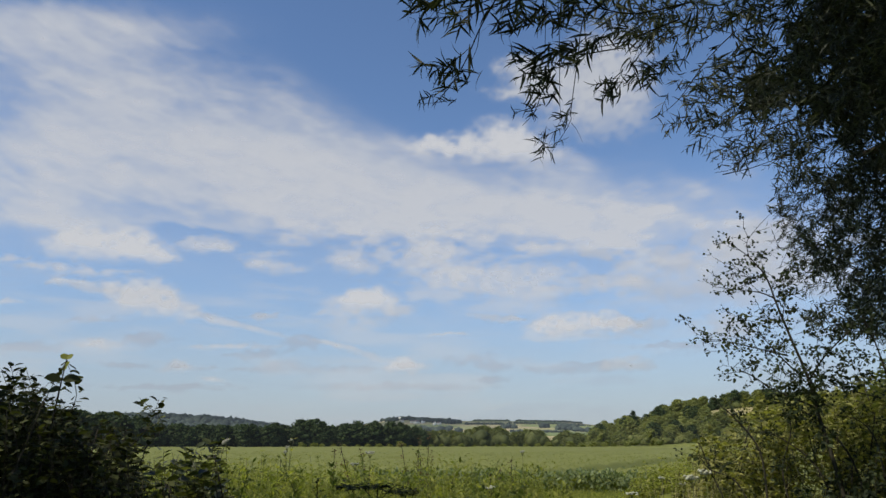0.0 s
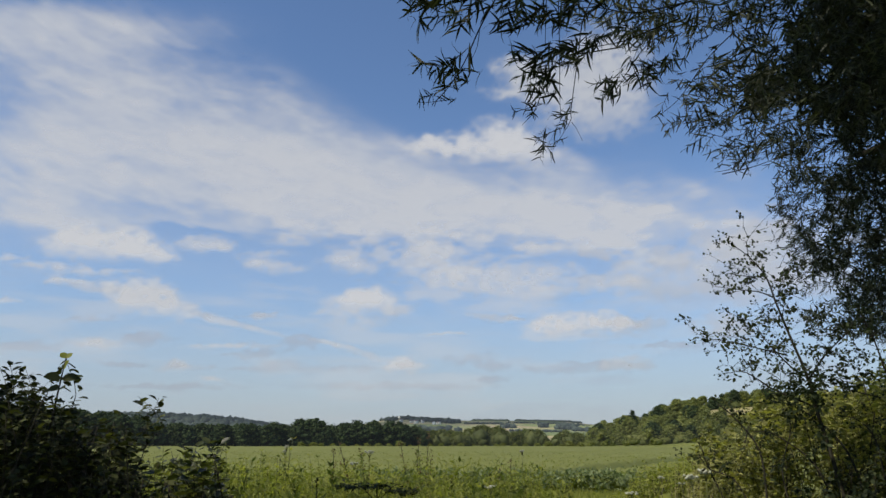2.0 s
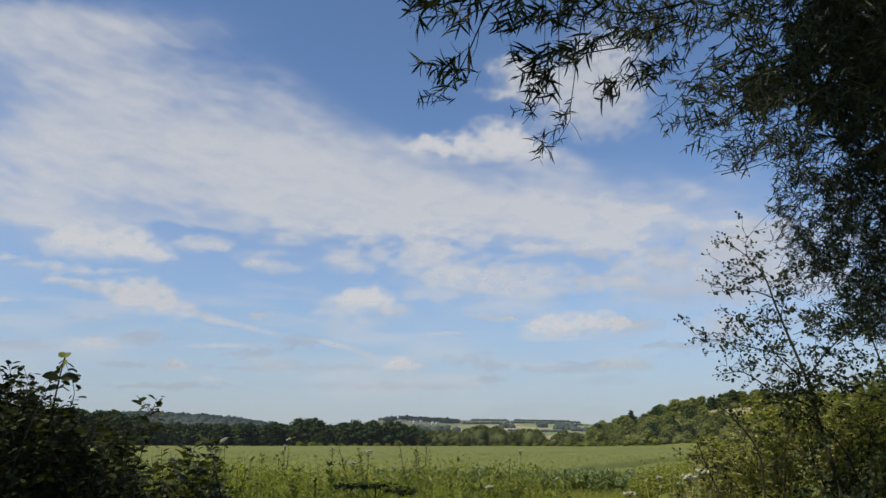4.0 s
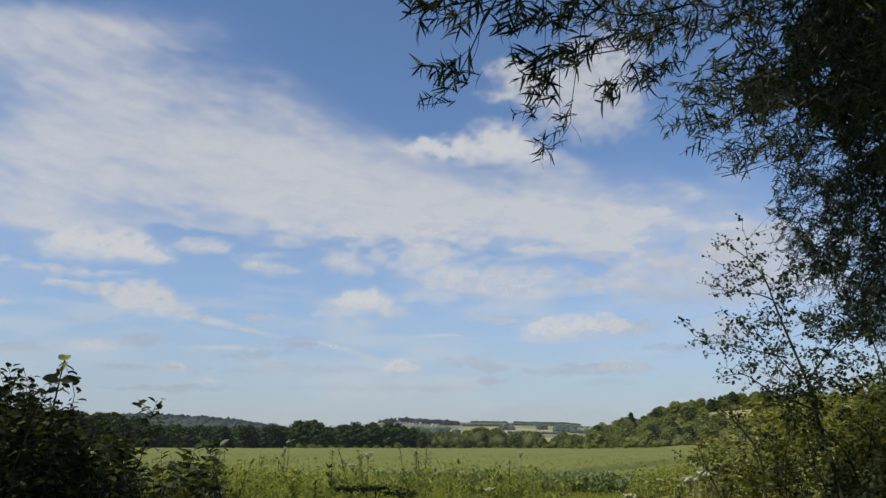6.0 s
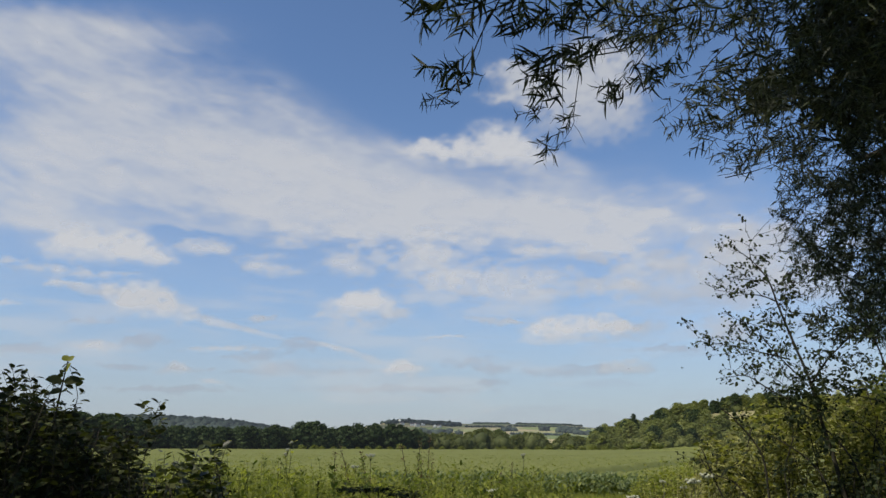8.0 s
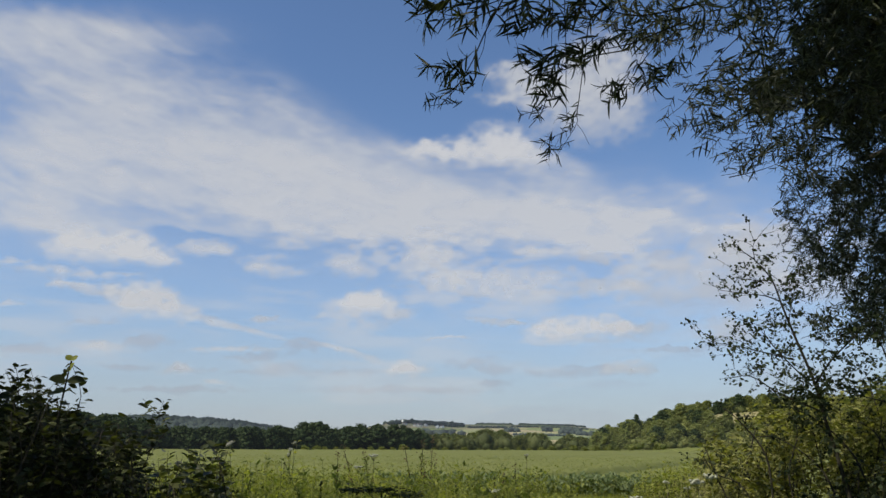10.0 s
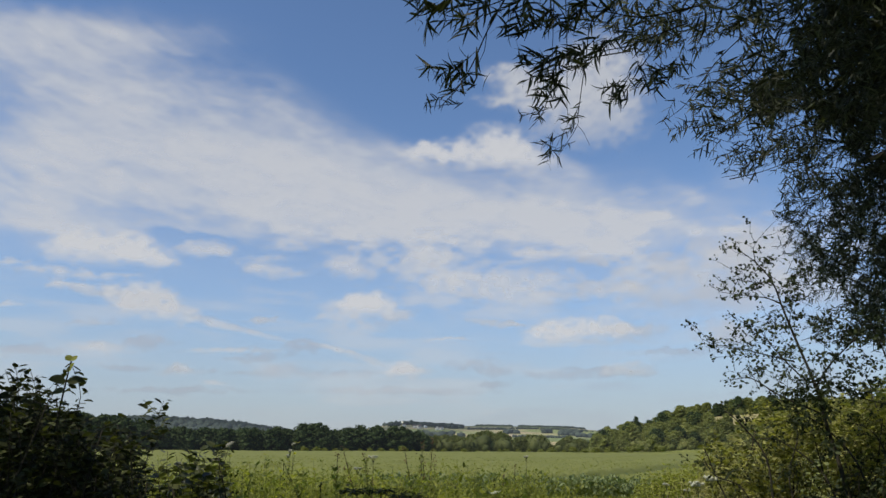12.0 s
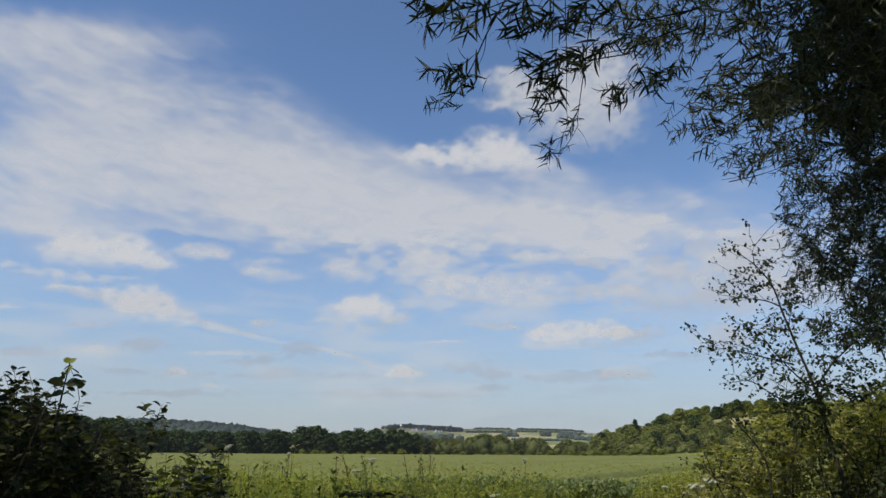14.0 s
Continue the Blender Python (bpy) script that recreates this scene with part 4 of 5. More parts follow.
def build_field():
    rng = np.random.default_rng(21)
    # the distant canopy, a rough closed sheet of leaves
    azs = np.linspace(-34, 22, 260)
    rs = np.geomspace(27.4, 314, 190)
    a, r = np.meshgrid(np.radians(azs), rs)
    x, y = np.sin(a) * r, np.cos(a) * r
    z = crop_top(x, y) - .12 + .06 * rng.normal(size=x.shape)
    n = len(azs)
    faces = [(i * n + j, i * n + j + 1, (i + 1) * n + j + 1, (i + 1) * n + j) for i in range(len(rs) - 1) for j in range(n - 1)]
    crop = new("bean_crop")
    piece("canopy", mesh_of("canopy", np.stack([x, y, z], -1).reshape(-1, 3), faces, M_CROP), crop)
    # plants along the near edge and the leaves over the canopy
    pos, way, out, ln = [], [], [], []
    for _ in range(34000):
        d = 26.6 * (130 / 26.6) ** rng.uniform(0, 1) ** 1.15
        az = rng.uniform(-24, 20)
        x, y = math.sin(radians(az)) * d, math.cos(radians(az)) * d
        top = float(crop_top(x, y))
        g = float(land(x, y))
        z = top - (.10 if d > 34 else 0) - rng.exponential(.07) if d > 28.5 else g + (top - g) * rng.uniform(.05, 1.05)
        q = rng.uniform(0, 6.28)
        pos.append((x, y, z))
        way.append((math.cos(q), math.sin(q), rng.uniform(.1, 1.3)))
        out.append((rng.normal() * .4, rng.normal() * .4, 1))
        ln.append(rng.uniform(.10, .19) * (1.3 if d < 30 else 1.0))
    ln = np.array(ln)
    v, f = leaf_arrays(pos, way, out, ln, ln * .5, BROAD)
    piece("leaves", mesh_of("leaves", v, f, M_CROP), crop)
    # the open flank of the crop along the grass track
    n = 5200
    az = rng.uniform(-6, 16, n)
    d = 26.0 + np.abs(rng.normal(size=n)) * 1.1 + .8 * value_noise(az * 1.5, az * 0, 59)
    x, y = np.sin(np.radians(az)) * d, np.cos(np.radians(az)) * d
    tuft = .75 + .5 * value_noise(az * 3.2, d * .7, 57)
    z = land(x, y) + .68 * tuft * rng.uniform(0, 1, n) ** .7
    q = rng.uniform(0, 6.28, n)
    ln = rng.uniform(.10, .20, n)
    v, f = leaf_arrays(np.stack([x, y, z], -1), np.stack([np.cos(q), np.sin(q), rng.uniform(.2, 1.8, n)], -1), rnd_dirs(rng, n) + np.array([0, 0, .6]), ln, ln * .5, BROAD)
    piece("edge_leaves", mesh_of("edge_leaves", v, f, M_BEAN_SHADED), crop, "leaves along the crop's open flank, shade put into their bluish colour")
    tagged(crop, "wide field of blue-green bean plants in full leaf", "crop", kind="stuff")


build_field()


# ---- the rough verge in front ----
def sprig(rng, x, y, h, leaf, n, bits, lean=.10):
    """One upright weed: a stem with pairs of pointed leaves."""
    g = float(land(x, y))
    lx, ly = rng.normal() * lean * h, rng.normal() * lean * h
    p = np.linspace(.15, 1, n)
    pts = np.stack([x + lx * p ** 2, y + ly * p ** 2, g + h * p], -1)
    q = rng.uniform(0, 6.28) + np.arange(n) * 1.57
    for s in (0, math.pi):
        way = np.stack([np.cos(q + s), np.sin(q + s), rng.uniform(-.1, 1.5, n)], -1)
        ln = leaf * (1.15 - .55 * p) * rng.uniform(.6, 1.2, n)
        bits.append(leaf_arrays(pts, way, np.stack([rng.normal(size=n) * .5, rng.normal(size=n) * .5, np.ones(n)], -1), ln, ln * .36, BROAD))
    bits.append(tube([tuple(pts[0]), tuple(pts[n // 2]), tuple(pts[-1])], .004, .002, 4))


def build_verge():
    rng = np.random.default_rng(33)
    bits = []
    dark = []
    for k in range(1850):
        d = rng.uniform(5.0, 11.5)
        az = rng.uniform(-22, 9)
        x, y = math.sin(radians(az)) * d, math.cos(radians(az)) * d
        lim = EYE.z - d * math.tan(radians(.7 + 3.0 * value_noise(np.array(az * .55), np.array(d * .4), 41)))
        h = (lim - float(land(x, y))) - .4 * rng.uniform(0, 1) ** 1.5
        if az > 6.5:
            h *= .9
        shade = value_noise(np.array(az * .8), np.array(d * .6), 63) > .52
        sprig(rng, x, y, h, rng.uniform(.055, .115), int(11 + h * 9), dark if shade else bits, .14)
    tagged(new("nettle_bed", mesh_of("nettle_bed", *joined(dark), M_NETTLE)), "dense bed of dark green nettles at the field's edge", "weeds", kind="stuff")
    tagged(new("verge_weeds", mesh_of("verge_weeds", *joined(bits), M_WEED)), "tangle of bright green nettles and weeds at the field's edge", "weeds", kind="stuff")
    # long grass
    n = 42000
    d = 3.5 * (20 / 3.5) ** rng.uniform(0, 1, n) ** .7
    az = rng.uniform(-30, 28, n)
    x, y = np.sin(np.radians(az)) * d, np.cos(np.radians(az)) * d
    h = np.clip(1.7 - d * np.tan(np.radians(2.0 + 1.6 * value_noise(az * .5, d * .3, 53))), .3, 1.5) * rng.uniform(.7, 1.04, n) * np.where((d > 11) | ((az > 8) & (az < 19)), .3, 1)
    pos = np.stack([x, y, land(x, y) - .03], -1)
    q = rng.uniform(0, 6.28, n)
    way = np.stack([np.cos(q) * .22, np.sin(q) * .22, np.ones(n)], -1)
    v, f = leaf_arrays(pos, way, np.stack([np.cos(q), np.sin(q), .2 * np.ones(n)], -1), h, .011 + .004 * rng.uniform(0, 1, n), BLADE)
    n = 16000
    d2 = rng.uniform(19, 26.6, n)
    a2 = rng.uniform(2, 19, n)
    x, y = np.sin(np.radians(a2)) * d2, np.cos(np.radians(a2)) * d2
    q = rng.uniform(0, 6.28, n)
    v2, f2 = leaf_arrays(np.stack([x, y, land(x, y) - .02], -1), np.stack([np.cos(q) * .5, np.sin(q) * .5, np.ones(n)], -1), np.stack([np.cos(q), np.sin(q), .2 * np.ones(n)], -1), rng.uniform(.12, .3, n), .014, BLADE)
    tagged(new("track_grass", mesh_of("track_grass", v2, f2, M_GRASS)), "short yellow-green grass of the track beside the crop", "grass", kind="stuff")
    tagged(new("long_grass", mesh_of("long_grass", v, f, M_GRASS)), "long yellow-green summer grass of the verge", "grass", kind="stuff")


build_verge()


# ---- shrubs and willow ----
def leaf_cloud(rng, az, el, d, leaf, wide, shape, droop=.3, up=.0):
    n = len(az)
    pos = ats(az, el, d)
    way = rnd_dirs(rng, n)
    way[:, 2] = way[:, 2] * .6 - droop
    out = rnd_dirs(rng, n) * .8 + np.array([0, 0, 1.0])
    ln = leaf * rng.uniform(.65, 1.25, n)
    return leaf_arrays(pos, way, out, ln, ln * wide, shape)


def stem(points, dist, r0, r1):
    t = np.array(points).reshape(-1, 2)
    d = np.broadcast_to(np.asarray(dist, float), (len(t),))
    return tube(curve([at(a, e, k) for (a, e), k in zip(t, d)], 5), r0, r1, 5)


def tufts(rng, spots, dist, leaf, count, bits, spread=1.0, wide=.108, each=None, single=False):
    """Sprays of narrow leaves fanning out and down from twig ends. spots: az, el in turn."""
    t = np.array(spots).reshape(-1, 2)
    for (a, e) in t:
        c = np.array(at(a, e, dist + rng.uniform(-.25, .25)))
        axis = unit(np.array([rng.normal() * .55 - .6, rng.normal() * .5, rng.normal() * .35 - .45]))
        n = count + rng.integers(-3, 4)
        p = rng.uniform(-.6, .5, n)
        side = rnd_dirs(rng, n)
        way = unit(side - (side @ axis)[:, None] * axis + axis * rng.uniform(.1, 1.2, (n, 1)))
        pos = c + axis * ((p - .1) * .13 * spread)[:, None] - way * leaf * .15
        ln = leaf * rng.uniform(.65, 1.15, n)
        shoot = tube([c - axis * .075 * spread, c + axis * .05 * spread], .0016, .001, 4)
        leaves = leaf_arrays(pos, way, rnd_dirs(rng, n) + np.array([0, 0, .4]), ln, ln * wide, SICKLE if each else LANCE)
        if each:
            stalk = each("twig", [shoot], M_TWIG)
            k = len(SICKLE[0])
            for m in range(n if single else 0):
                each("leaf", [(leaves[0][m * k:m * k + k], SICKLE[1])], M_WILLOW).parent = stalk
            if not single:
                tagged(each("leaf_tuft", [leaves], M_WILLOW), kind="stuff").parent = stalk
        else:
            bits += [leaves, shoot]


def build_willow():
    rng = np.random.default_rng(51)
    ob = new("willow_tree")
    ob.location = (4.6, 1.2, 0)
    inv = np.array([4.6, 1.2, 0])

    def add(name, bits, mat, label=""):
        v, f = joined(bits)
        return piece(name, mesh_of(name, v - inv, f, mat), ob, label)
    add("trunk", [tube(curve([(4.6, 1.2, -.3), (4.5, 1.1, 1.6), (4.2, 1.2, 3.4), (3.8, 1.0, 5.2)], 6), .34, .16, 10)], M_BARK)
    add("limb", [tube(curve([(4.3, 1.2, 3.0), (3.4, 2.2, 4.3), (2.2, 3.0, 4.6), (.6, 3.2, 4.3), (-.2, 3.3, 4.0)], 6), .11, .02, 7)], M_BARK)
    add("limb", [tube(curve([(4.4, 1.2, 2.6), (4.3, 3.0, 3.6), (3.9, 4.4, 3.9), (3.0, 5.0, 3.7)], 6), .10, .02, 7)], M_BARK)
    add("limb", [tube(curve([(3.9, 1.0, 4.8), (2.0, .2, 6.2), (-.5, -.6, 6.6), (-3.0, -.4, 6.2)], 6), .12, .03, 7)], M_BARK)
    # hanging sprays, near
    tufts(rng, [-1.50, 32.81, -0.11, 32.03, 1.08, 32.27, 1.97, 31.70, -2.90, 33.18, 2.67, 32.89, 1.48, 33.14, -0.61, 33.30, -2.09, 32.41], 3.1, 0.102, 14, None, each=add, single=True)
    tufts(rng, [-1.06, 28.60, -0.29, 28.36, 0.59, 27.86, 0.98, 28.90, 1.56, 28.15, 0.01, 27.07], 3.1, 0.096, 14, None, each=add, single=True)
    tufts(rng, [-1.24, 26.26, -0.66, 25.84], 3.1, 0.062, 14, None, each=add, single=True)
    tufts(rng, [5.26, 31.45, 5.96, 31.91, 6.86, 32.42, 7.82, 31.97, 8.58, 31.52, 7.02, 31.45, 9.77, 32.16, 10.71, 31.69, 11.33, 32.42, 12.48, 32.40, 4.85, 32.83, 5.84, 33.02, 8.78, 32.86, 9.91, 31.03], 3.2, 0.099, 14, None, each=add)
    tufts(rng, [6.54, 28.71, 6.89, 27.75, 8.08, 28.72, 8.61, 27.86, 9.61, 28.95, 10.40, 29.54, 11.35, 29.47, 12.26, 28.98, 9.95, 28.11, 10.83, 28.53, 7.72, 26.87, 8.45, 26.21, 9.01, 27.09, 7.19, 29.26, 11.53, 28.56, 12.69, 29.75], 3.1, 0.096, 14, None, each=add)
    tufts(rng, [7.39, 25.42, 6.81, 25.11, 9.79, 24.57, 10.19, 24.25], 3.1, 0.064, 14, None, each=add)
    tufts(rng, [8.42, 23.08, 8.21, 22.24, 8.62, 22.13, 8.91, 22.38], 3.1, 0.057, 14, None, each=add)
    tufts(rng, [13.78, 26.59, 14.17, 26.27, 13.42, 26.05, 13.95, 25.67], 3.1, 0.073, 14, None, each=add)
    tufts(rng, [16.57, 26.83, 16.98, 26.46, 17.42, 27.38, 15.97, 27.23, 17.80, 26.68], 3.3, 0.083, 14, None, each=add)
    add("twig", [stem([5.08, 34.15, 4.72, 33.38, 3.19, 31.19, 1.85, 28.76, 0.49, 26.94, -0.94, 25.58], 3.1, 0.0040, 0.0016)], M_TWIG)
    add("twig", [stem([3.19, 31.19, 2.93, 29.82, 2.24, 28.59], 3.1, 0.0020, 0.0008)], M_TWIG)
    add("twig", [stem([5.87, 33.73, 3.37, 33.03, 0.39, 32.27, -2.10, 33.04], 3.2, 0.0030, 0.0012)], M_TWIG)
    add("twig", [stem([13.65, 33.52, 12.08, 31.33, 11.44, 28.57, 10.68, 24.89, 10.55, 23.98, 9.03, 21.94], 3.1, 0.0026, 0.0010)], M_TWIG)
    add("twig", [stem([10.03, 33.47, 9.97, 29.49, 9.80, 25.79, 9.84, 24.74], 3.1, 0.0020, 0.0008)], M_TWIG)
    add("twig", [stem([9.06, 33.55, 8.84, 30.79, 8.70, 28.76], 3.1, 0.0020, 0.0008)], M_TWIG)
    add("twig", [stem([15.19, 29.01, 12.40, 28.89, 10.03, 28.67, 8.52, 26.71, 7.75, 25.07, 6.63, 23.93], 3.1, 0.0030, 0.0012)], M_TWIG)
    add("twig", [stem([10.24, 23.45, 9.81, 24.11, 8.72, 22.38], 3.1, 0.0012, 0.0006)], M_TWIG)
    add("twig", [stem([10.64, 23.97, 11.07, 23.39, 11.48, 22.47], 3.1, 0.0010, 0.0006)], M_TWIG)
    add("twig", [stem([18.88, 29.73, 17.00, 28.80, 15.52, 27.36, 14.27, 25.76], 3.2, 0.0025, 0.0010)], M_TWIG)
    add("twig", [stem([19.84, 30.37, 17.55, 29.92, 15.22, 29.41, 12.89, 29.25], 3.2, 0.0040, 0.0016)], M_TWIG)
    add("twig", [stem([20.84, 31.37, 16.29, 31.26, 12.60, 32.07, 8.24, 31.63], 3.3, 0.0040, 0.0016)], M_TWIG)
    add("twig", [stem([27.99, 22.29, 24.77, 21.45, 22.96, 19.48, 21.38, 19.19], 4.0, 0.0030, 0.0012)], M_TWIG)
    add("twig", [stem([24.40, 21.71, 22.36, 21.60, 20.45, 22.47], 4.0, 0.0020, 0.0008)], M_TWIG)
    add("twig", [stem([21.90, 19.00, 24.13, 19.24, 26.53, 19.78], 4.0, 0.0030, 0.0012)], M_TWIG)
    add("twig", [stem([24.01, 28.89, 21.71, 27.33, 19.31, 24.86, 17.69, 23.83], 3.8, 0.0030, 0.0012)], M_TWIG)
    # the mass of sprays to the side, thicker towards the trunk
    bits = []
    # bunches: az, el, half width, half height, number of sprays, distance, leaf
    outer = [
        (13.5, 32.0, 2.8, 1.0, 9, 3.3, 0.090), (15.8, 30.5, 3.2, 1.3, 16, 3.3, 0.088), (17.9, 28.5, 2.0, 1.1, 8, 3.4, 0.085), (19.9, 30.8, 3.5, 1.3, 22, 3.5, 0.088),
        (23.8, 30.3, 3.3, 1.1, 22, 3.7, 0.085), (26.8, 28.3, 2.8, 2.2, 40, 3.9, 0.090), (25.2, 26.5, 2.2, 1.3, 18, 3.5, 0.090), (25.5, 24.5, 2.4, 1.5, 18, 3.6, 0.085),
        (20.4, 25.3, 1.8, 1.4, 8, 4.0, 0.085), (19.8, 23.2, 1.4, 0.9, 5, 4.0, 0.075), (22.1, 23.5, 2.5, 1.6, 12, 3.9, 0.080), (22.1, 20.6, 1.3, 0.7, 3, 4.0, 0.060)]
    middle = [
        (23.4, 20.2, 1.4, 0.8, 5, 4.1, 0.070), (22.5, 19.1, 0.8, 0.2, 1, 4.0, 0.050), (25.6, 21.7, 1.9, 1.6, 14, 4.2, 0.080), (26.8, 18.9, 1.7, 1.6, 26, 5.0, 0.075),
        (26.3, 16.2, 1.3, 1.3, 24, 6.0, 0.075), (27.7, 16.8, 1.8, 2.3, 40, 6.0, 0.080), (28.7, 13.5, 2.5, 1.9, 65, 6.5, 0.080), (29.4, 10.7, 2.2, 1.9, 45, 6.5, 0.075)]
    inner = [
        (26.6, 12.2, 1.2, 1.3, 30, 6.8, 0.065), (27.2, 9.8, 1.4, 1.0, 13, 6.8, 0.060), (25.8, 14.3, 0.9, 0.9, 20, 6.6, 0.060), (30.2, 8.4, 1.3, 1.1, 20, 6.5, 0.070),
        (30.3, 23.0, 3.2, 5.6, 118, 5.0, 0.100), (31.0, 17.1, 2.4, 3.4, 34, 5.5, 0.095), (31.1, 12.9, 1.2, 2.3, 25, 6.5, 0.080)]
    for az, el, wu, wv, count, d, leaf in outer + middle + inner:
        q, r = rng.uniform(0, 6.28, count), np.sqrt(rng.uniform(0, 1.15, count))
        for a, e in zip(az + wu * r * np.cos(q), el + wv * r * np.sin(q)):
            tufts(rng, [a, e], d + .8 * rng.uniform(), leaf, 9, bits, 1.3, .105)
    # left limit of the leaves by height, as az, el in turn
    edge = np.array([12.70, 34.94, 13.01, 32.60, 13.31, 30.20, 14.32, 28.08, 15.33, 26.34, 17.21, 24.70, 17.47, 22.60, 20.52, 21.00, 21.99, 19.17, 25.20, 17.74, 25.08, 14.93, 25.51, 12.07, 25.95, 9.45, 28.18, 7.33, 30.73, 6.22]).reshape(-1, 2)
    els, azl = edge[::-1, 1], edge[::-1, 0]
    made = 0
    while made < 1500:
        e = rng.uniform(els[0], els[-1]) if made % 3 else rng.uniform(els[0], 21)
        a0 = np.interp(e, els, azl)
        a = a0 + (36 - a0) * rng.uniform(0, 1) ** .8
        # gaps between sprays
        gap = fbm(np.array(a * .55), np.array(e * .55), 61, 3)
        inside = smooth(0, 7, a - a0)
        if gap < .575 - .19 * inside - .05 * (1 - smooth(15, 21, e)) - .25 * smooth(26, 33, a) * smooth(20.5, 26, e):
            continue
        d = 3.3 + 2.4 * rng.uniform(0, 1) + 1.5 * inside + 2.2 * (1 - smooth(12, 23, e))
        tufts(rng, [a, e], d, .062 + .024 * smooth(15, 22, e), 11, bits, 1.3, .115)
        made += 1
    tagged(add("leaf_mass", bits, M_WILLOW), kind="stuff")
    # the thick inner foliage towards the trunk
    n = 25000
    az = 36 - 12 * rng.uniform(0, 1, n) ** 1.4
    el = rng.uniform(11, 37, n)
    keep = (fbm(az * .4, el * .4, 67, 3) + .06 * (az - 29) + .07 * np.clip(el - 22.5, -5, 2)) > .47
    az, el = az[keep], el[keep]
    n = len(az)
    way = rnd_dirs(rng, n) + np.array([0, 0, -.5])
    m = 13000
    az2, el2 = 36 - 9.5 * rng.uniform(0, 1, m) ** 1.2, rng.uniform(7, 18.5, m)
    keep = fbm(az2 * .6, el2 * .6, 69, 4) + .02 * (az2 - 29) + .16 * np.exp(-((el2 - 13.5) / 2.6) ** 2) > .545
    az2, el2 = az2[keep], el2[keep]
    m = len(az2)
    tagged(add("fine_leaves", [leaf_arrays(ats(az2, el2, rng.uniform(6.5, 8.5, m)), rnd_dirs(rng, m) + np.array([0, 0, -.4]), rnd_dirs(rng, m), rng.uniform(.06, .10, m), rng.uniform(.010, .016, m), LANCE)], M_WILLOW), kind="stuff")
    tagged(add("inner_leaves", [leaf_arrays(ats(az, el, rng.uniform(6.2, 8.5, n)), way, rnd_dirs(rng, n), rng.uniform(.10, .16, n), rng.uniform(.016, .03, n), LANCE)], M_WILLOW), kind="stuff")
    # unseen crown the sprays hang from, spread wide to shade brambles and hedge
    n = 42000
    px, py = rng.uniform(-10, 8.5, n), rng.uniform(-6.5, 7.6, n)
    pos = np.stack([px, py, np.maximum(4.6, 2.3 + .82 * np.hypot(px * .6, np.maximum(py, 0))) + rng.uniform(0, 3.4, n)], -1)
    keep = (fbm(pos[:, 0] * .6, pos[:, 1] * .6, 71, 3) > np.where(py > 4.4, .60, .31)) & (py < np.where(px < -4.5, 3.6, 7.6))
    # holes cut in it so sun falls on brambles, hedge, verge and outer sprays
    for cx, cy, cz, r in ((-.98, 3.2, 1.45, .55), (1.15, 3.6, 3.4, .8), (2.3, 5.9, .8, .9), (3.4, 6.0, .9, 1.0), (-1.2, 2.75, 1.7, .22), (1.55, 4.7, 1.2, .5), (-1.0, 8.7, .6, 3.2), (2.5, 9.0, .6, 3.0)):
        k = (pos[:, 2] - cz)[:, None] * np.array(SUN_WAY)[:2] / SUN_WAY.z
        keep &= np.hypot(pos[:, 0] - k[:, 0] - cx, pos[:, 1] - k[:, 1] - cy) > r
    pos = pos[keep]
    n = len(pos)
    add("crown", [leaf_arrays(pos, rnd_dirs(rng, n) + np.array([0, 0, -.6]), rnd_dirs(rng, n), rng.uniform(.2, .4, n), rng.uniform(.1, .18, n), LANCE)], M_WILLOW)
    tagged(ob, "willow tree with dark narrow leaves hanging in sprays", "tree")


build_willow()


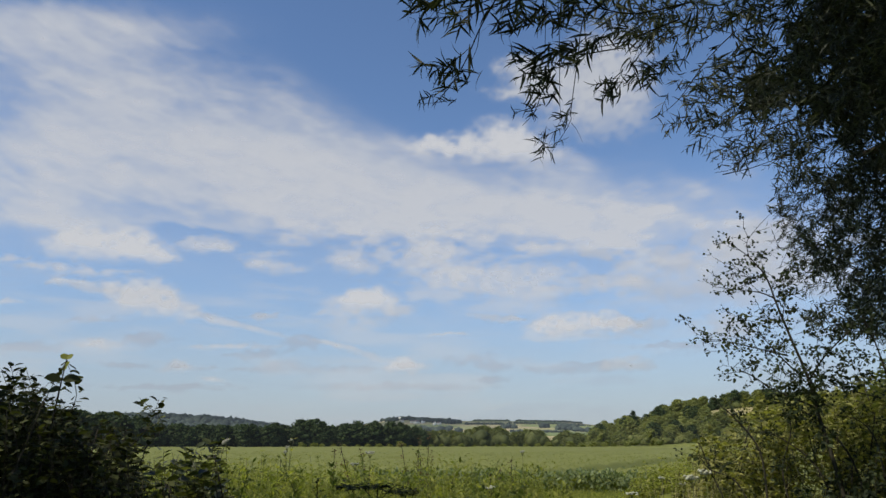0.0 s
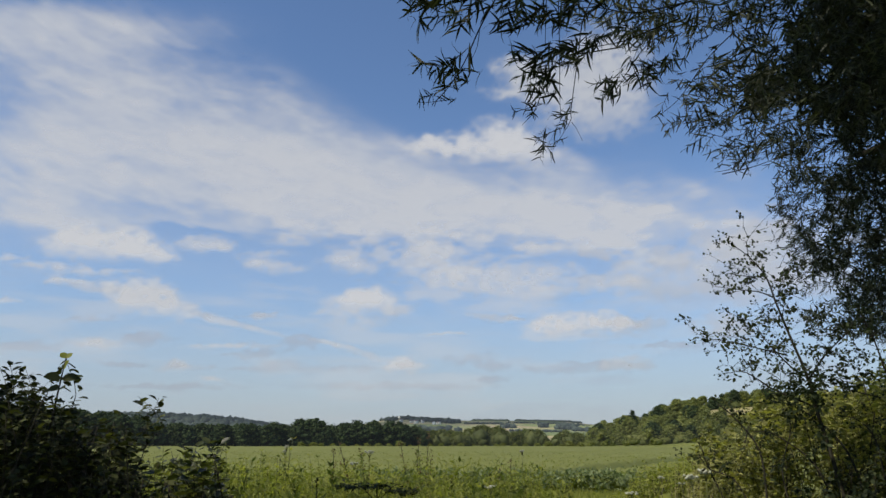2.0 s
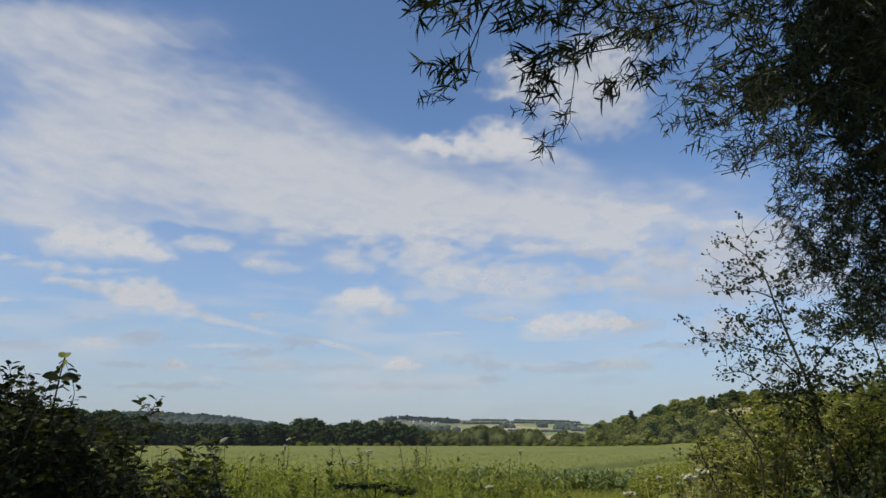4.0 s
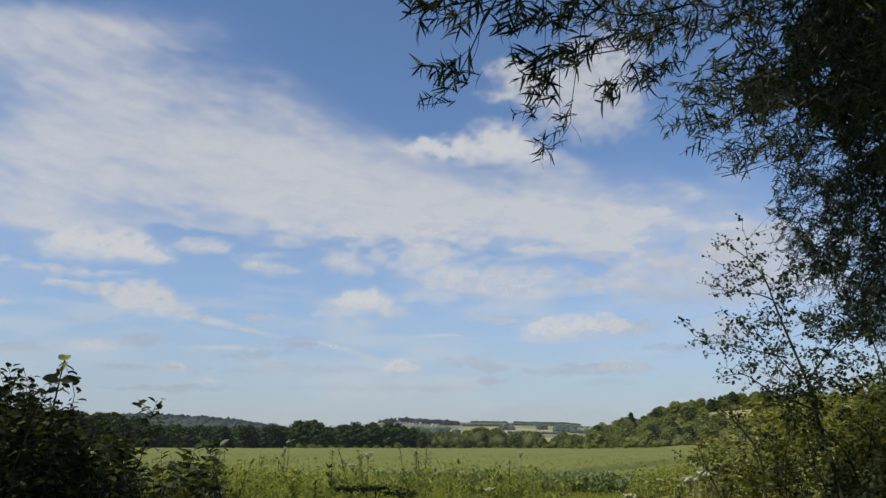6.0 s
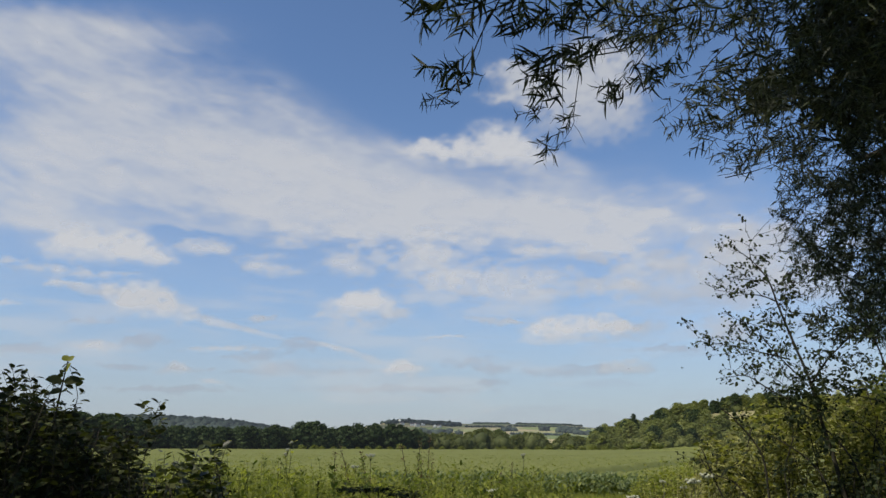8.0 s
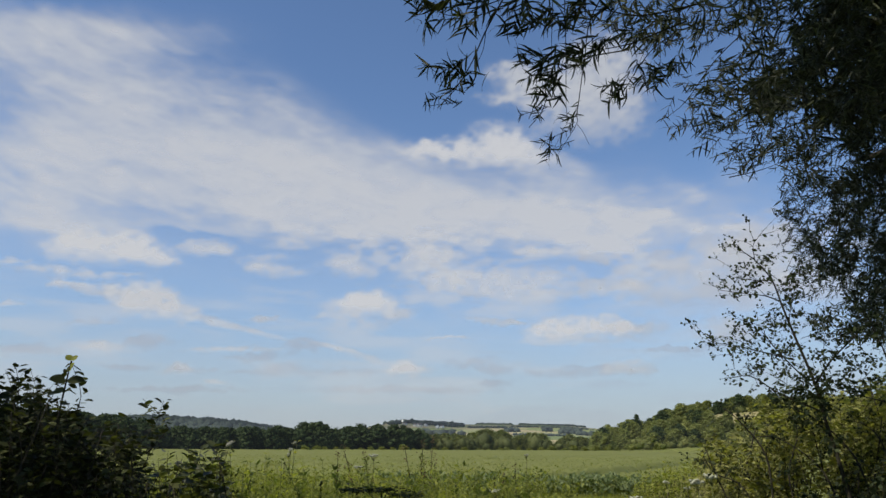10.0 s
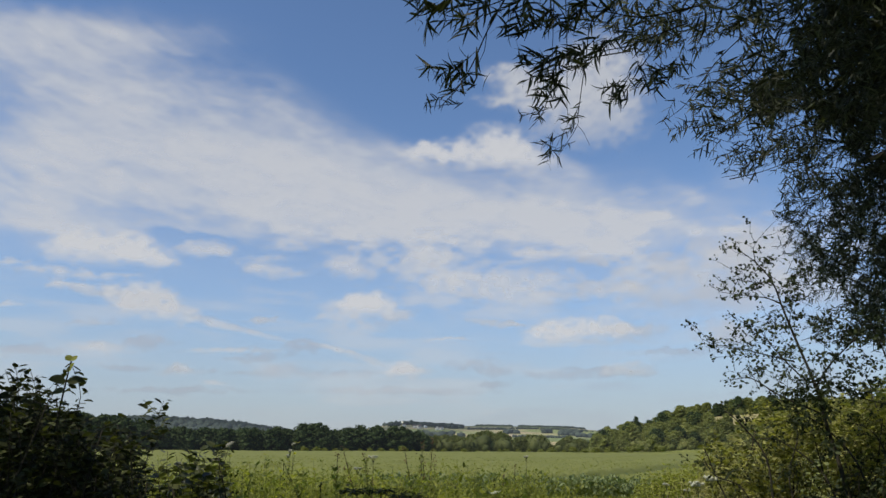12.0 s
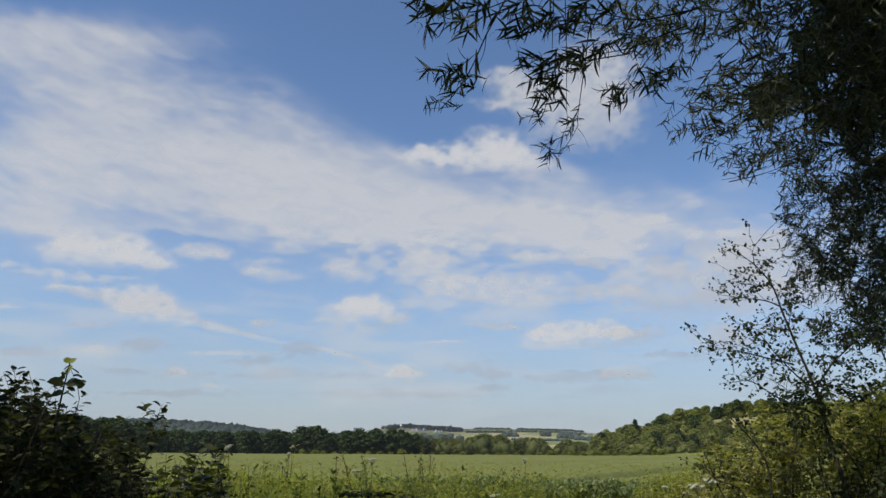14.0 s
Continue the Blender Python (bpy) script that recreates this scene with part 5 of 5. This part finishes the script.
def build_side_shrub():
    rng = np.random.default_rng(81)
    ob = new("seeding_shrub")
    D = 5.0
    foliage = []

    def cluster(arrays, name="leaf_cluster"):
        return piece(name, mesh_of(name, *arrays, M_ELDER), ob)
    def twig(q, run, m):
        b = rng.uniform(0, 6.28)
        tip = q + Vector((math.cos(b) * .8, math.sin(b) * .5, rng.uniform(-.2, .8))) * run
        line = [q, q.lerp(tip, .5) + Vector(rng.normal(size=3)) * .012, tip]
        shoot = piece("twig", mesh_of("twig", *tube(line, .0018, .0009, 4), M_TWIG), ob)
        pos = np.array([tuple(q.lerp(tip, k)) for k in rng.uniform(.2, .8, m)]) + rng.normal(size=(m, 3)) * .012
        ln = .030 * rng.uniform(.6, 1.3, m)
        foliage.append(leaf_arrays(pos, rnd_dirs(rng, m) + np.array([0, 0, -.2]), rnd_dirs(rng, m), ln, ln * .55, OVAL))
        # a small umbel of seed knots at the tip
        head = []
        way = (tip - q).normalized()
        for _ in range(int(rng.integers(4, 9))):
            end = tip + (Vector(rng.normal(size=3)).normalized() * .75 + way * .8) * rng.uniform(.02, .05)
            head.append(tube([tip, end], .0009, .0007, 3))
            r = rng.uniform(.004, .0085)
            head.append(lump(rng, tuple(end), (r, r, r), .5, 1))
        piece("seed_umbel", mesh_of("seed_umbel", *joined(head), M_ELDER), shoot)

    tall_stems = [
        ([27.45, -4.24, 26.88, -0.69, 26.46, 1.52, 26.07, 4.18, 25.31, 6.93, 24.65, 9.35, 24.13, 11.40, 23.14, 12.90, 21.88, 14.05], .014, .002),
        ([26.05, 3.99, 27.29, 5.66, 28.84, 7.10, 29.68, 7.80], .007, .002),
        ([24.60, 9.83, 23.63, 10.31, 22.70, 10.50, 20.60, 10.94], .005, .0015),
        ([25.25, 4.79, 24.14, 6.20, 23.34, 7.44, 22.79, 8.35], .005, .0015),
        ([25.00, 5.77, 23.04, 6.38, 21.21, 6.94, 19.37, 7.23], .005, .0015),
        ([26.20, 2.28, 23.85, 3.48, 22.13, 4.70, 20.81, 4.67], .006, .0015),
        ([30.75, 4.37, 30.41, 6.24, 29.94, 7.78, 29.73, 8.75], .006, .002),
        ([24.13, 11.40, 22.80, 11.51, 21.09, 11.97], .003, .001),
        ([23.14, 12.90, 23.12, 13.93, 23.58, 14.61], .003, .001)]
    low_stems = [
        ([24.94, 8.53, 25.29, 10.10, 25.24, 11.30], .003, .001),
        ([22.68, -4.41, 22.52, -0.72, 21.09, 1.58, 20.05, 2.58], .008, .003),
        ([20.16, -4.48, 19.25, -2.26, 18.66, -0.35], .006, .003),
        ([28.74, -4.19, 27.88, -0.69, 26.12, 1.53, 24.47, 2.50], .008, .002),
        ([26.79, -4.26, 25.78, -1.43, 23.53, 0.42, 22.10, 0.61], .007, .002),
        ([24.08, -4.36, 23.83, -1.83, 24.64, 0.79, 24.25, 2.12], .006, .002),
        ([29.87, -2.77, 29.61, 0.04, 28.79, 1.31, 27.50, 1.69], .006, .002),
        ([21.61, -4.44, 20.70, -2.62, 19.09, -1.89, 18.43, -0.74], .005, .002),
        ([30.28, 2.74, 28.38, 3.35, 27.41, 3.75], .004, .002)]
    for pts, r0, r1 in tall_stems + low_stems:
        piece("stem", mesh_of("stem", *stem(pts, D, r0, r1), M_TWIG), ob)
        line = curve([at(a, e, D) for a, e in np.array(pts).reshape(-1, 2)], 5)
        m = max(6, int(len(line) * .55))
        for i in range(m):
            q = line[int((len(line) - 1) * (.25 + .75 * i / (m - 1)))]
            twig(q, rng.uniform(.06, .22), 3)
    for a, e, sa, se, n in ((21.92, 10.35, .5, .4, 2), (19.68, 7.21, .7, .3, 4), (21.99, 7.11, .9, .4, 6), (23.61, 8.22, .8, .5, 6), (23.22, 11.88, .7, .5, 4), (21.42, 5.13, .7, .4, 4),
                            (25.48, 8.49, .9, .7, 8), (24.54, 6.58, .8, .5, 6), (27.82, 7.17, 1.1, .7, 10), (26.85, 4.91, 1.2, .6, 10), (23.93, 4.25, .9, .5, 8), (28.56, 4.84, 1.4, .6, 12), (25.38, 10.89, .7, .8, 7), (30.13, 6.63, .9, .7, 8)):
        for _ in range(n + 2):
            twig(at(a + rng.normal() * sa, e + rng.normal() * se, D + rng.normal() * .1), rng.uniform(.08, .22), 4)
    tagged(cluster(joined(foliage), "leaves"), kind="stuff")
    # dark lower leaves, which also carry the shade over the hedge's foot
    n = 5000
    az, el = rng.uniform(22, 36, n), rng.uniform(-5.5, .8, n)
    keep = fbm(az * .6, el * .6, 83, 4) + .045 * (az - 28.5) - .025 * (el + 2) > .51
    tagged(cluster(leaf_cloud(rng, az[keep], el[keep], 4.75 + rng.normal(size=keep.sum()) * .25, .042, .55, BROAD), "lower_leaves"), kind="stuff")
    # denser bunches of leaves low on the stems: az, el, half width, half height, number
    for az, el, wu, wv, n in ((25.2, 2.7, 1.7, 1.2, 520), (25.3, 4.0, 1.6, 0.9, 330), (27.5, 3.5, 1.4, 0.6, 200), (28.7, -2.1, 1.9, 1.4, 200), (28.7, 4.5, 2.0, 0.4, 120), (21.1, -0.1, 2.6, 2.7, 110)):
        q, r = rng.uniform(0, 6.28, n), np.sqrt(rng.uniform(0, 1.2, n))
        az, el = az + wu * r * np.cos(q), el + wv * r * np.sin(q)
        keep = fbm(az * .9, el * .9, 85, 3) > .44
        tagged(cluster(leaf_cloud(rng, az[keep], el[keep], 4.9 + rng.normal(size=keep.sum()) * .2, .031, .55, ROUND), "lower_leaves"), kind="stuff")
    tagged(ob, "tall thin-stemmed shrub with dark leaves and small seed umbels", "shrub")


build_side_shrub()


def bush(name, seed, top, d0, d1, n, leaf, mat, label, low_el, az0, az1, per=20, rise=.5, wide=.6, tips=(), gaps=0.0, shape=BROAD):
    """A bush of many leafy shoots that end under an uneven outline. top: az, el in turn."""
    rng = np.random.default_rng(seed)
    t = np.array(top).reshape(-1, 2)
    ob = new(name)
    wood, pos, way = [], [], []
    for k in range(n):
        a = rng.uniform(az0, az1)
        lim = np.interp(a, t[:, 0], t[:, 1])
        if lim <= low_el:
            continue
        e = lim + (low_el - lim) * rng.uniform(0, 1) ** 1.4 + (abs(rng.normal()) * rise if k % 4 == 0 else -.3)
        if gaps and k >= len(tips) // 2 and fbm(np.array(a * .55), np.array(e * .7), seed + 5, 3) < gaps:
            continue
        d = d0 + (d1 - d0) * rng.uniform(0, 1)
        if k < len(tips) // 2:
            a, e, d = tips[2 * k], tips[2 * k + 1], d0 + .3
        tip = at(a, e, d)
        run = rng.uniform(.35, .7) if k >= len(tips) // 2 else .26
        root = tip - Vector((rng.normal() * .35, rng.normal() * .35, 1.0)).normalized() * run
        line = curve([root, root.lerp(tip, .5) + Vector((rng.normal(), rng.normal(), 0)) * .04, tip], 3)
        wood.append(tube(line, .0022, .0009, 3))
        m = per + int(rng.integers(-4, 5))
        for i in range(m):
            at_ = (.05 + .95 * (i / m) ** .7) * (len(line) - 1)
            q = line[int(at_)].lerp(line[min(len(line) - 1, int(at_) + 1)], at_ % 1)
            b = i * 2.4 + rng.normal() * .5
            pos.append(tuple(q + Vector(rng.normal(size=3)) * .01))
            way.append((math.cos(b), math.sin(b), rng.uniform(-.3, .8)))
    m = len(pos)
    ln = leaf * rng.uniform(.55, 1.25, m)
    out = rnd_dirs(rng, m) * .7 + np.array([0, 0, 1.0])
    tagged(piece("shoot_tangle", mesh_of("shoot_tangle", *joined(wood), M_TWIG), ob), kind="stuff")
    tagged(piece("leaves", mesh_of("leaves", *leaf_arrays(pos, way, out, ln, ln * wide, shape), mat), ob), kind="stuff")
    for _ in range(14):
        a = rng.uniform(max(az0, t[0, 0]), min(az1, t[-1, 0]))
        tip = at(a, np.interp(a, t[:, 0], t[:, 1]) - rng.uniform(.3, 3), d0 + (d1 - d0) * rng.uniform(0, .6))
        foot = Vector((tip.x * rng.uniform(.9, 1.05), tip.y * rng.uniform(.97, 1.05), float(land(tip.x, tip.y)) - .05))
        mid = foot.lerp(tip, .55) + Vector((rng.normal() * .12, rng.normal() * .12, .05))
        piece("stem", mesh_of("stem", *tube(curve([foot, mid, tip], 5), .0014 * d0, .0007 * d0, 5), M_TWIG), ob)
    return tagged(ob, label, "bush")


bush("hedge_bush", 91, [18.20, -4.56, 18.55, -0.60, 19.10, 1.15, 19.60, 0.95, 21.13, 1.97, 22.67, 2.65, 24.89, 3.06, 26.99, 3.09, 29.11, 3.84, 30.82, 4.92, 36.50, 5.82], 5.3, 7.3, 2300, .050, M_HEDGE,
     "sunlit yellow-green hedge bush beside the willow", -8, 17, 38, per=26, gaps=.41)
bush("field_maple", 94, [26.28, 1.74, 27.81, 3.13, 28.75, 3.92, 29.70, 4.82, 31.01, 5.31, 33.37, 5.90], 7.6, 9.5, 520, .07, M_HEDGE,
     "pale sunlit maple bush behind the hedge", -4, 27, 40, per=26, rise=.3)
# dark bush added where the hedge's foot lies in shade
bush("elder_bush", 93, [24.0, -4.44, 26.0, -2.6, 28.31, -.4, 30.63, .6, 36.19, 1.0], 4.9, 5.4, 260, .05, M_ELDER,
     "dark bush added for the shade at the hedge's foot", -8, 24, 38, per=16, gaps=.43)
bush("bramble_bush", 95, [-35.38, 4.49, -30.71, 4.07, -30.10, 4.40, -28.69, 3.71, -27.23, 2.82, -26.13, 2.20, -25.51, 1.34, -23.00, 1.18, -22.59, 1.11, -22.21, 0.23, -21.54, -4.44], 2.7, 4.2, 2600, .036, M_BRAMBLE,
     "bramble bush at the field's edge, shade put into its dark leaves", -18, -38, -15, per=20, rise=.5, wide=.6, shape=ROUND,
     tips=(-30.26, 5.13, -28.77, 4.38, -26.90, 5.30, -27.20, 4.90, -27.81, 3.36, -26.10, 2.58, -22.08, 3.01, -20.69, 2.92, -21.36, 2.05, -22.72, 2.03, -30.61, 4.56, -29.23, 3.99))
# the brambles' sun-flecked side, its flecks put into the leaf colour
bush("wild_rose", 96, [-23.31, -4.39, -23.05, -1.84, -22.06, -0.91, -20.81, -0.65, -19.33, -0.43, -17.82, -0.27, -16.43, -0.75, -15.70, -2.69, -14.59, -4.81], 3.0, 3.9, 430, .044, M_BRAMBLE_LIT,
     "straggling lit part of the brambles, sun flecks put into its leaves", -9, -27, -15, per=17, rise=.3, wide=.62, shape=ROUND, gaps=.42,
     tips=(-15.83, 0.20, -16.21, -0.04, -16.86, -0.20, -17.83, -0.20, -18.77, -0.35, -20.07, -0.54))


def hazel_shoot(az, el, d):
    """A young upright shoot with a few large round leaves; sun on the top ones is put into their colour."""
    rng = np.random.default_rng(23)
    ob = new("hazel_shoot")
    tip = at(az, el, d)
    line = curve([Vector((tip.x - .06, tip.y + .05, float(land(tip.x, tip.y)) - .05)), tip + Vector((-.05, 0, -.6)), tip + Vector((-.02, 0, -.2)), tip], 5)
    piece("stem", mesh_of("stem", *tube(line, .007, .002, 5), M_TWIG), ob)
    for k in range(9):
        q = line[len(line) - 1 - k // 2]
        b = k * 2.5 + .4
        size = (.026, .03, .036, .042, .056, .060, .045, .04, .04)[k]
        # top leaves take a paler material, as if the sun caught them
        piece("leaf", mesh_of("leaf", *leaf_arrays([tuple(q)], [(math.cos(b), math.sin(b) * .6, .9 if k < 4 else .1)], [(rng.normal() * .3, -.8, .7)], size, size * .85, OVAL), M_WEED if k < 3 else M_BRAMBLE), ob)
    return tagged(ob, "young hazel shoot with large round leaves above the brambles", "shrub")


hazel_shoot(-26.92, 5.45, 2.9)
bush("verge_bush", 97, [12.53, -4.36, 13.82, -2.72, 15.05, -1.93, 16.47, -1.22, 17.62, -1.32, 18.94, -1.51, 20.73, -2.24], 10.5, 13.5, 1300, .052, M_WEED,
     "pale green weedy bush beside the grass track", -4.6, 12, 21)


# ---- single plants of the verge ----
def leaning(az, el, d, lean=(0, 0)):
    """A stalk from the ground to the place named."""
    tip = at(az, el, d)
    foot = Vector((tip.x - lean[0], tip.y - lean[1], 0))
    foot.z = float(land(foot.x, foot.y)) - .03
    return curve([foot, foot.lerp(tip, .5) + Vector((lean[0] * -.12, 0, .03)), tip], 6)


def hogweed(az, el, d, seed, size=.09, lean=(0, 0)):
    """A tall stem that bears a flat white flower head on spokes, with a few cut leaves."""
    rng = np.random.default_rng(seed)
    ob = new("hogweed")
    line = leaning(az, el, d, lean)
    piece("stalk", mesh_of("stalk", *tube(line, .005, .003, 6), M_STEM), ob)
    tip = line[-1]
    spokes, heads = [], []
    for k in range(13):
        q, r = k * 2.4, size * math.sqrt(k / 13)
        end = tip + Vector((math.cos(q) * r, math.sin(q) * r, .03 + .02 * rng.uniform()))
        spokes.append(tube([tip - Vector((0, 0, .02)), end], .0016, .001, 4))
        heads.append(lump(rng, tuple(end), (size * .25, size * .25, .009), .3, 1))
    piece("spokes", mesh_of("spokes", *joined(spokes), M_STEM), ob)
    piece("flower_head", mesh_of("flower_head", *joined(heads), M_UMBEL), ob, "flat white flower head")
    for k in range(4):
        q = line[4 + k * 2]
        b = rng.uniform(0, 6.28)
        piece("leaf", mesh_of("leaf", *leaf_arrays([tuple(q)], [(math.cos(b), math.sin(b), .5)], [(0, 0, 1)], .24, .14, BROAD), M_WEED), ob)
    return tagged(ob, "tall hogweed with a flat white flower head", "wild flower", "hogweeds of the verge")


for row in ((-11.31, -0.20, 8.5, 1, .025), (-11.53, -0.68, 8.6, 2, .02), (-5.44, -1.10, 8.0, 3, .05), (-6.54, -1.98, 7.5, 4, .04), (17.91, -2.92, 5.0, 5, .05), (18.84, -2.56, 5.0, 6, .045), (15.85, -2.80, 8.6, 7, .04), (17.24, -3.16, 8.6, 8, .04), (-11.64, -1.00, 9.0, 9, .02), (3.59, -3.67, 6.5, 10, .06), (13.75, -3.88, 9.0, 11, .08), (5.94, -0.98, 9.5, 12, .03)):
    hogweed(*row)


def dock(az, el, d, seed, lean=(0, 0)):
    """A dry rusty seed spike on a thin stalk."""
    rng = np.random.default_rng(seed)
    ob = new("dock")
    line = leaning(az, el, d, lean)
    piece("stalk", mesh_of("stalk", *tube(line, .006, .003, 5), M_TWIG), ob)
    n = 90
    k = rng.integers(len(line) - 5, len(line), n)
    pos = np.array([tuple(line[i]) for i in k]) + rng.normal(size=(n, 3)) * np.array([.018, .018, .03])
    piece("seed_spike", mesh_of("seed_spike", *leaf_arrays(pos, rnd_dirs(rng, n), rnd_dirs(rng, n), rng.uniform(.012, .028, n), .014, BROAD), M_RUST), ob, "dry rust-brown seed spike")["kind"] = "stuff"
    return tagged(ob, "dry dock stalk with a rust-brown seed spike", "weed", "docks of the verge")


for row in ((-3.14, -0.21, 8.4, 1, (-.25, 0)), (-7.63, -0.49, 8.0, 2, (-.4, .1)), (-6.07, -0.90, 8.0, 3, (-.2, 0)), (-1.78, 0.04, 8.8, 4, (.05, 0)), (-1.02, 0.25, 8.9, 5, (.1, 0)), (-0.89, -1.39, 8.2, 6), (-1.69, -1.39, 8.3, 7), (4.25, -1.99, 8.6, 8), (5.09, -1.67, 8.7, 9), (-5.40, -2.59, 7.2, 10, (-.3, 0)), (-8.08, -0.77, 8.0, 11), (0.67, -2.60, 8.6, 12)):
    dock(*row)


def thistle(az, el, d, seed):
    """A dark prickly stalk with narrow leaves."""
    rng = np.random.default_rng(seed)
    ob = new("thistle")
    line = leaning(az, el, d)
    piece("stalk", mesh_of("stalk", *tube(line, .007, .003, 6), M_TWIG), ob)
    for k in range(26):
        q = line[-1].lerp(line[len(line) // 3], (k / 26) ** 1.1)
        b = k * 2.4
        size = .035 + .11 * (k / 26) ** .8
        piece("leaf", mesh_of("leaf", *leaf_arrays([tuple(q)], [(math.cos(b), math.sin(b), 1.0 - k * .025)], [(rng.normal() * .4, rng.normal() * .4, 1)], size, size * .24, LANCE), M_BRAMBLE), ob)
    piece("bud", mesh_of("bud", *lump(rng, tuple(line[-1]), (.009, .009, .014), .3, 2), M_BRAMBLE), ob)
    return tagged(ob, "dark prickly thistle among the weeds", "weed", "thistles of the verge")


for row in ((-9.23, -2.76, 5.2, 1), (3.53, -2.39, 7.5, 2), (6.18, -2.98, 8, 3), (-11.94, -1.36, 8.0, 4), (-2.05, -3.51, 6.0, 5)):
    thistle(*row)


def nettle(az, el, d, seed):
    """A tall nettle: a square stalk with crossed pairs of toothed, pointed leaves and pale tips."""
    rng = np.random.default_rng(300 + seed)
    ob = new("nettle")
    line = leaning(az, el, d, (rng.normal() * .12, rng.normal() * .1))
    piece("stalk", mesh_of("stalk", *tube(line, .005, .002, 4), M_STEM), ob)
    for k in range(9):
        q = line[-1].lerp(line[len(line) // 2], k / 9)
        b = k * 1.57 + rng.normal() * .3
        size = .035 + .075 * min(1, k / 4) * rng.uniform(.8, 1.15)
        for s in (0, math.pi):
            way = (math.cos(b + s), math.sin(b + s), .55 - .12 * k * rng.uniform(.5, 1))
            piece("leaf", mesh_of("leaf", *leaf_arrays([tuple(q)], [way], [(rng.normal() * .4, rng.normal() * .4, 1)], size, size * .5, OVAL), M_WEED if k < 2 else M_NETTLE), ob)
    return tagged(ob, "tall green nettle with paired leaves and pale tips", "weed", "nettles of the verge")


for row in ((-13.30, -0.73, 7.0, 1), (-12.14, -1.16, 6.6, 2), (-14.37, -1.31, 6.2, 3), (-15.89, 0.06, 5.6, 4), (-11.08, 0.12, 6.8, 5), (-1.86, -1.33, 7.4, 6), (4.28, -1.88, 7.6, 7), (5.23, -2.52, 7.0, 8), (-9.83, -1.09, 7.2, 9), (-4.00, -1.50, 6.8, 10), (-14.79, -2.09, 5.6, 11), (-6.08, -2.02, 6.2, 12), (0.84, -2.30, 6.6, 13), (2.72, -2.61, 6.2, 14)):
    nettle(*row)


def dark_clump(az, el, d):
    """A dark flat clump of leaves spread along thin arms on a stalk."""
    rng = np.random.default_rng(7)
    ob = new("dock_leaves")
    line = leaning(az, el, d)
    piece("stalk", mesh_of("stalk", *tube(line, .008, .005, 6), M_TWIG), ob)
    tip = line[-1]
    n = 330
    off = rng.uniform(-.25, .26, n)
    pos = np.stack([tip.x + off, tip.y + rng.normal(size=n) * .06, tip.z - .03 * (off > .07) + rng.normal(size=n) * .009], -1)
    arms = [tube(curve([tip - Vector((0, 0, .1)), tip + Vector((x * .5, 0, .01)), tip + Vector((x, 0, z))], 4), .004, .002, 4) for x, z in ((-.25, 0), (.25, -.03), (.10, .02))]
    piece("arms", mesh_of("arms", *joined(arms), M_TWIG), ob)
    piece("leaves", mesh_of("leaves", *leaf_arrays(pos, rnd_dirs(rng, n) * np.array([1, 1, .15]), rnd_dirs(rng, n) * .3 + np.array([0, 0, 1.]), rng.uniform(.03, .055, n), .026, BROAD), M_BRAMBLE), ob)
    return tagged(ob, "dark spreading clump of leaves lying flat", "weed")


dark_clump(-4.84, -3.27, 5.0)


def straw_tuft(az, el, d, n=380):
    """Dry pale grass standing by the hedge."""
    rng = np.random.default_rng(19)
    c = at(az, el, d)
    x, y = c.x + rng.normal(size=n) * .07, c.y + rng.normal(size=n) * .12
    pos = np.stack([x, y, land(x, y) - .02], -1)
    way = np.stack([rng.normal(size=n) * .13, rng.normal(size=n) * .13, np.ones(n)], -1)
    v, f = leaf_arrays(pos, way, rnd_dirs(rng, n), (c.z - land(c.x, c.y)) * rng.uniform(.6, 1.02, n), .008, BLADE)
    tagged(new("straw_tuft", mesh_of("straw_tuft", v, f, M_STRAW)), "tuft of tall dry straw-coloured grass beside the hedge", "grass", kind="stuff")


straw_tuft(17.83, -1.00, 5.0, 260)


def fly():
    """A small dark fly: body, head and two wings."""
    rng = np.random.default_rng(3)
    ob = new("fly")
    piece("body", mesh_of("body", *lump(rng, (0, 0, 0), (.0045, .0025, .0025), .1, 2), M_BRAMBLE), ob)
    piece("head", mesh_of("head", *lump(rng, (.0055, 0, 0), (.0018, .002, .0018), .1, 1), M_BRAMBLE), ob)
    for s in (-1, 1):
        piece("wing", mesh_of("wing", *leaf_arrays([(.001, 0, .002)], [(-.5, s, .3)], [(0, 0, 1)], .008, .004, OVAL), M_TWIG), ob)
    return tagged(ob, "small dark fly crossing in front of the hedge", "insect")


FLY = fly()


# ---- what moves ----
def motions():
    walk(FLY, [(t, Matrix.Translation(at(az, el, 3.4 if 7.85 < t < 8.2 or t > 13.8 else 5.2))) for t, az, el in ((0.0, 13.31, -4.65), (7.8, 13.01, -3.27), (7.9, 14.83, 0.67), (8.0, 17.65, 5.44), (8.1, 21.14, 8.40), (8.3, 28.92, 13.92), (13.7, 28.82, 13.95), (13.9, 22.64, 7.74), (14.0, 19.31, 5.57))])
    for ob, by in CLOUDS:
        walk(ob, [(0, Matrix.Translation(by * -.464)), (6.5, Matrix.Identity(4)), (14, Matrix.Translation(by * .536))])


motions()
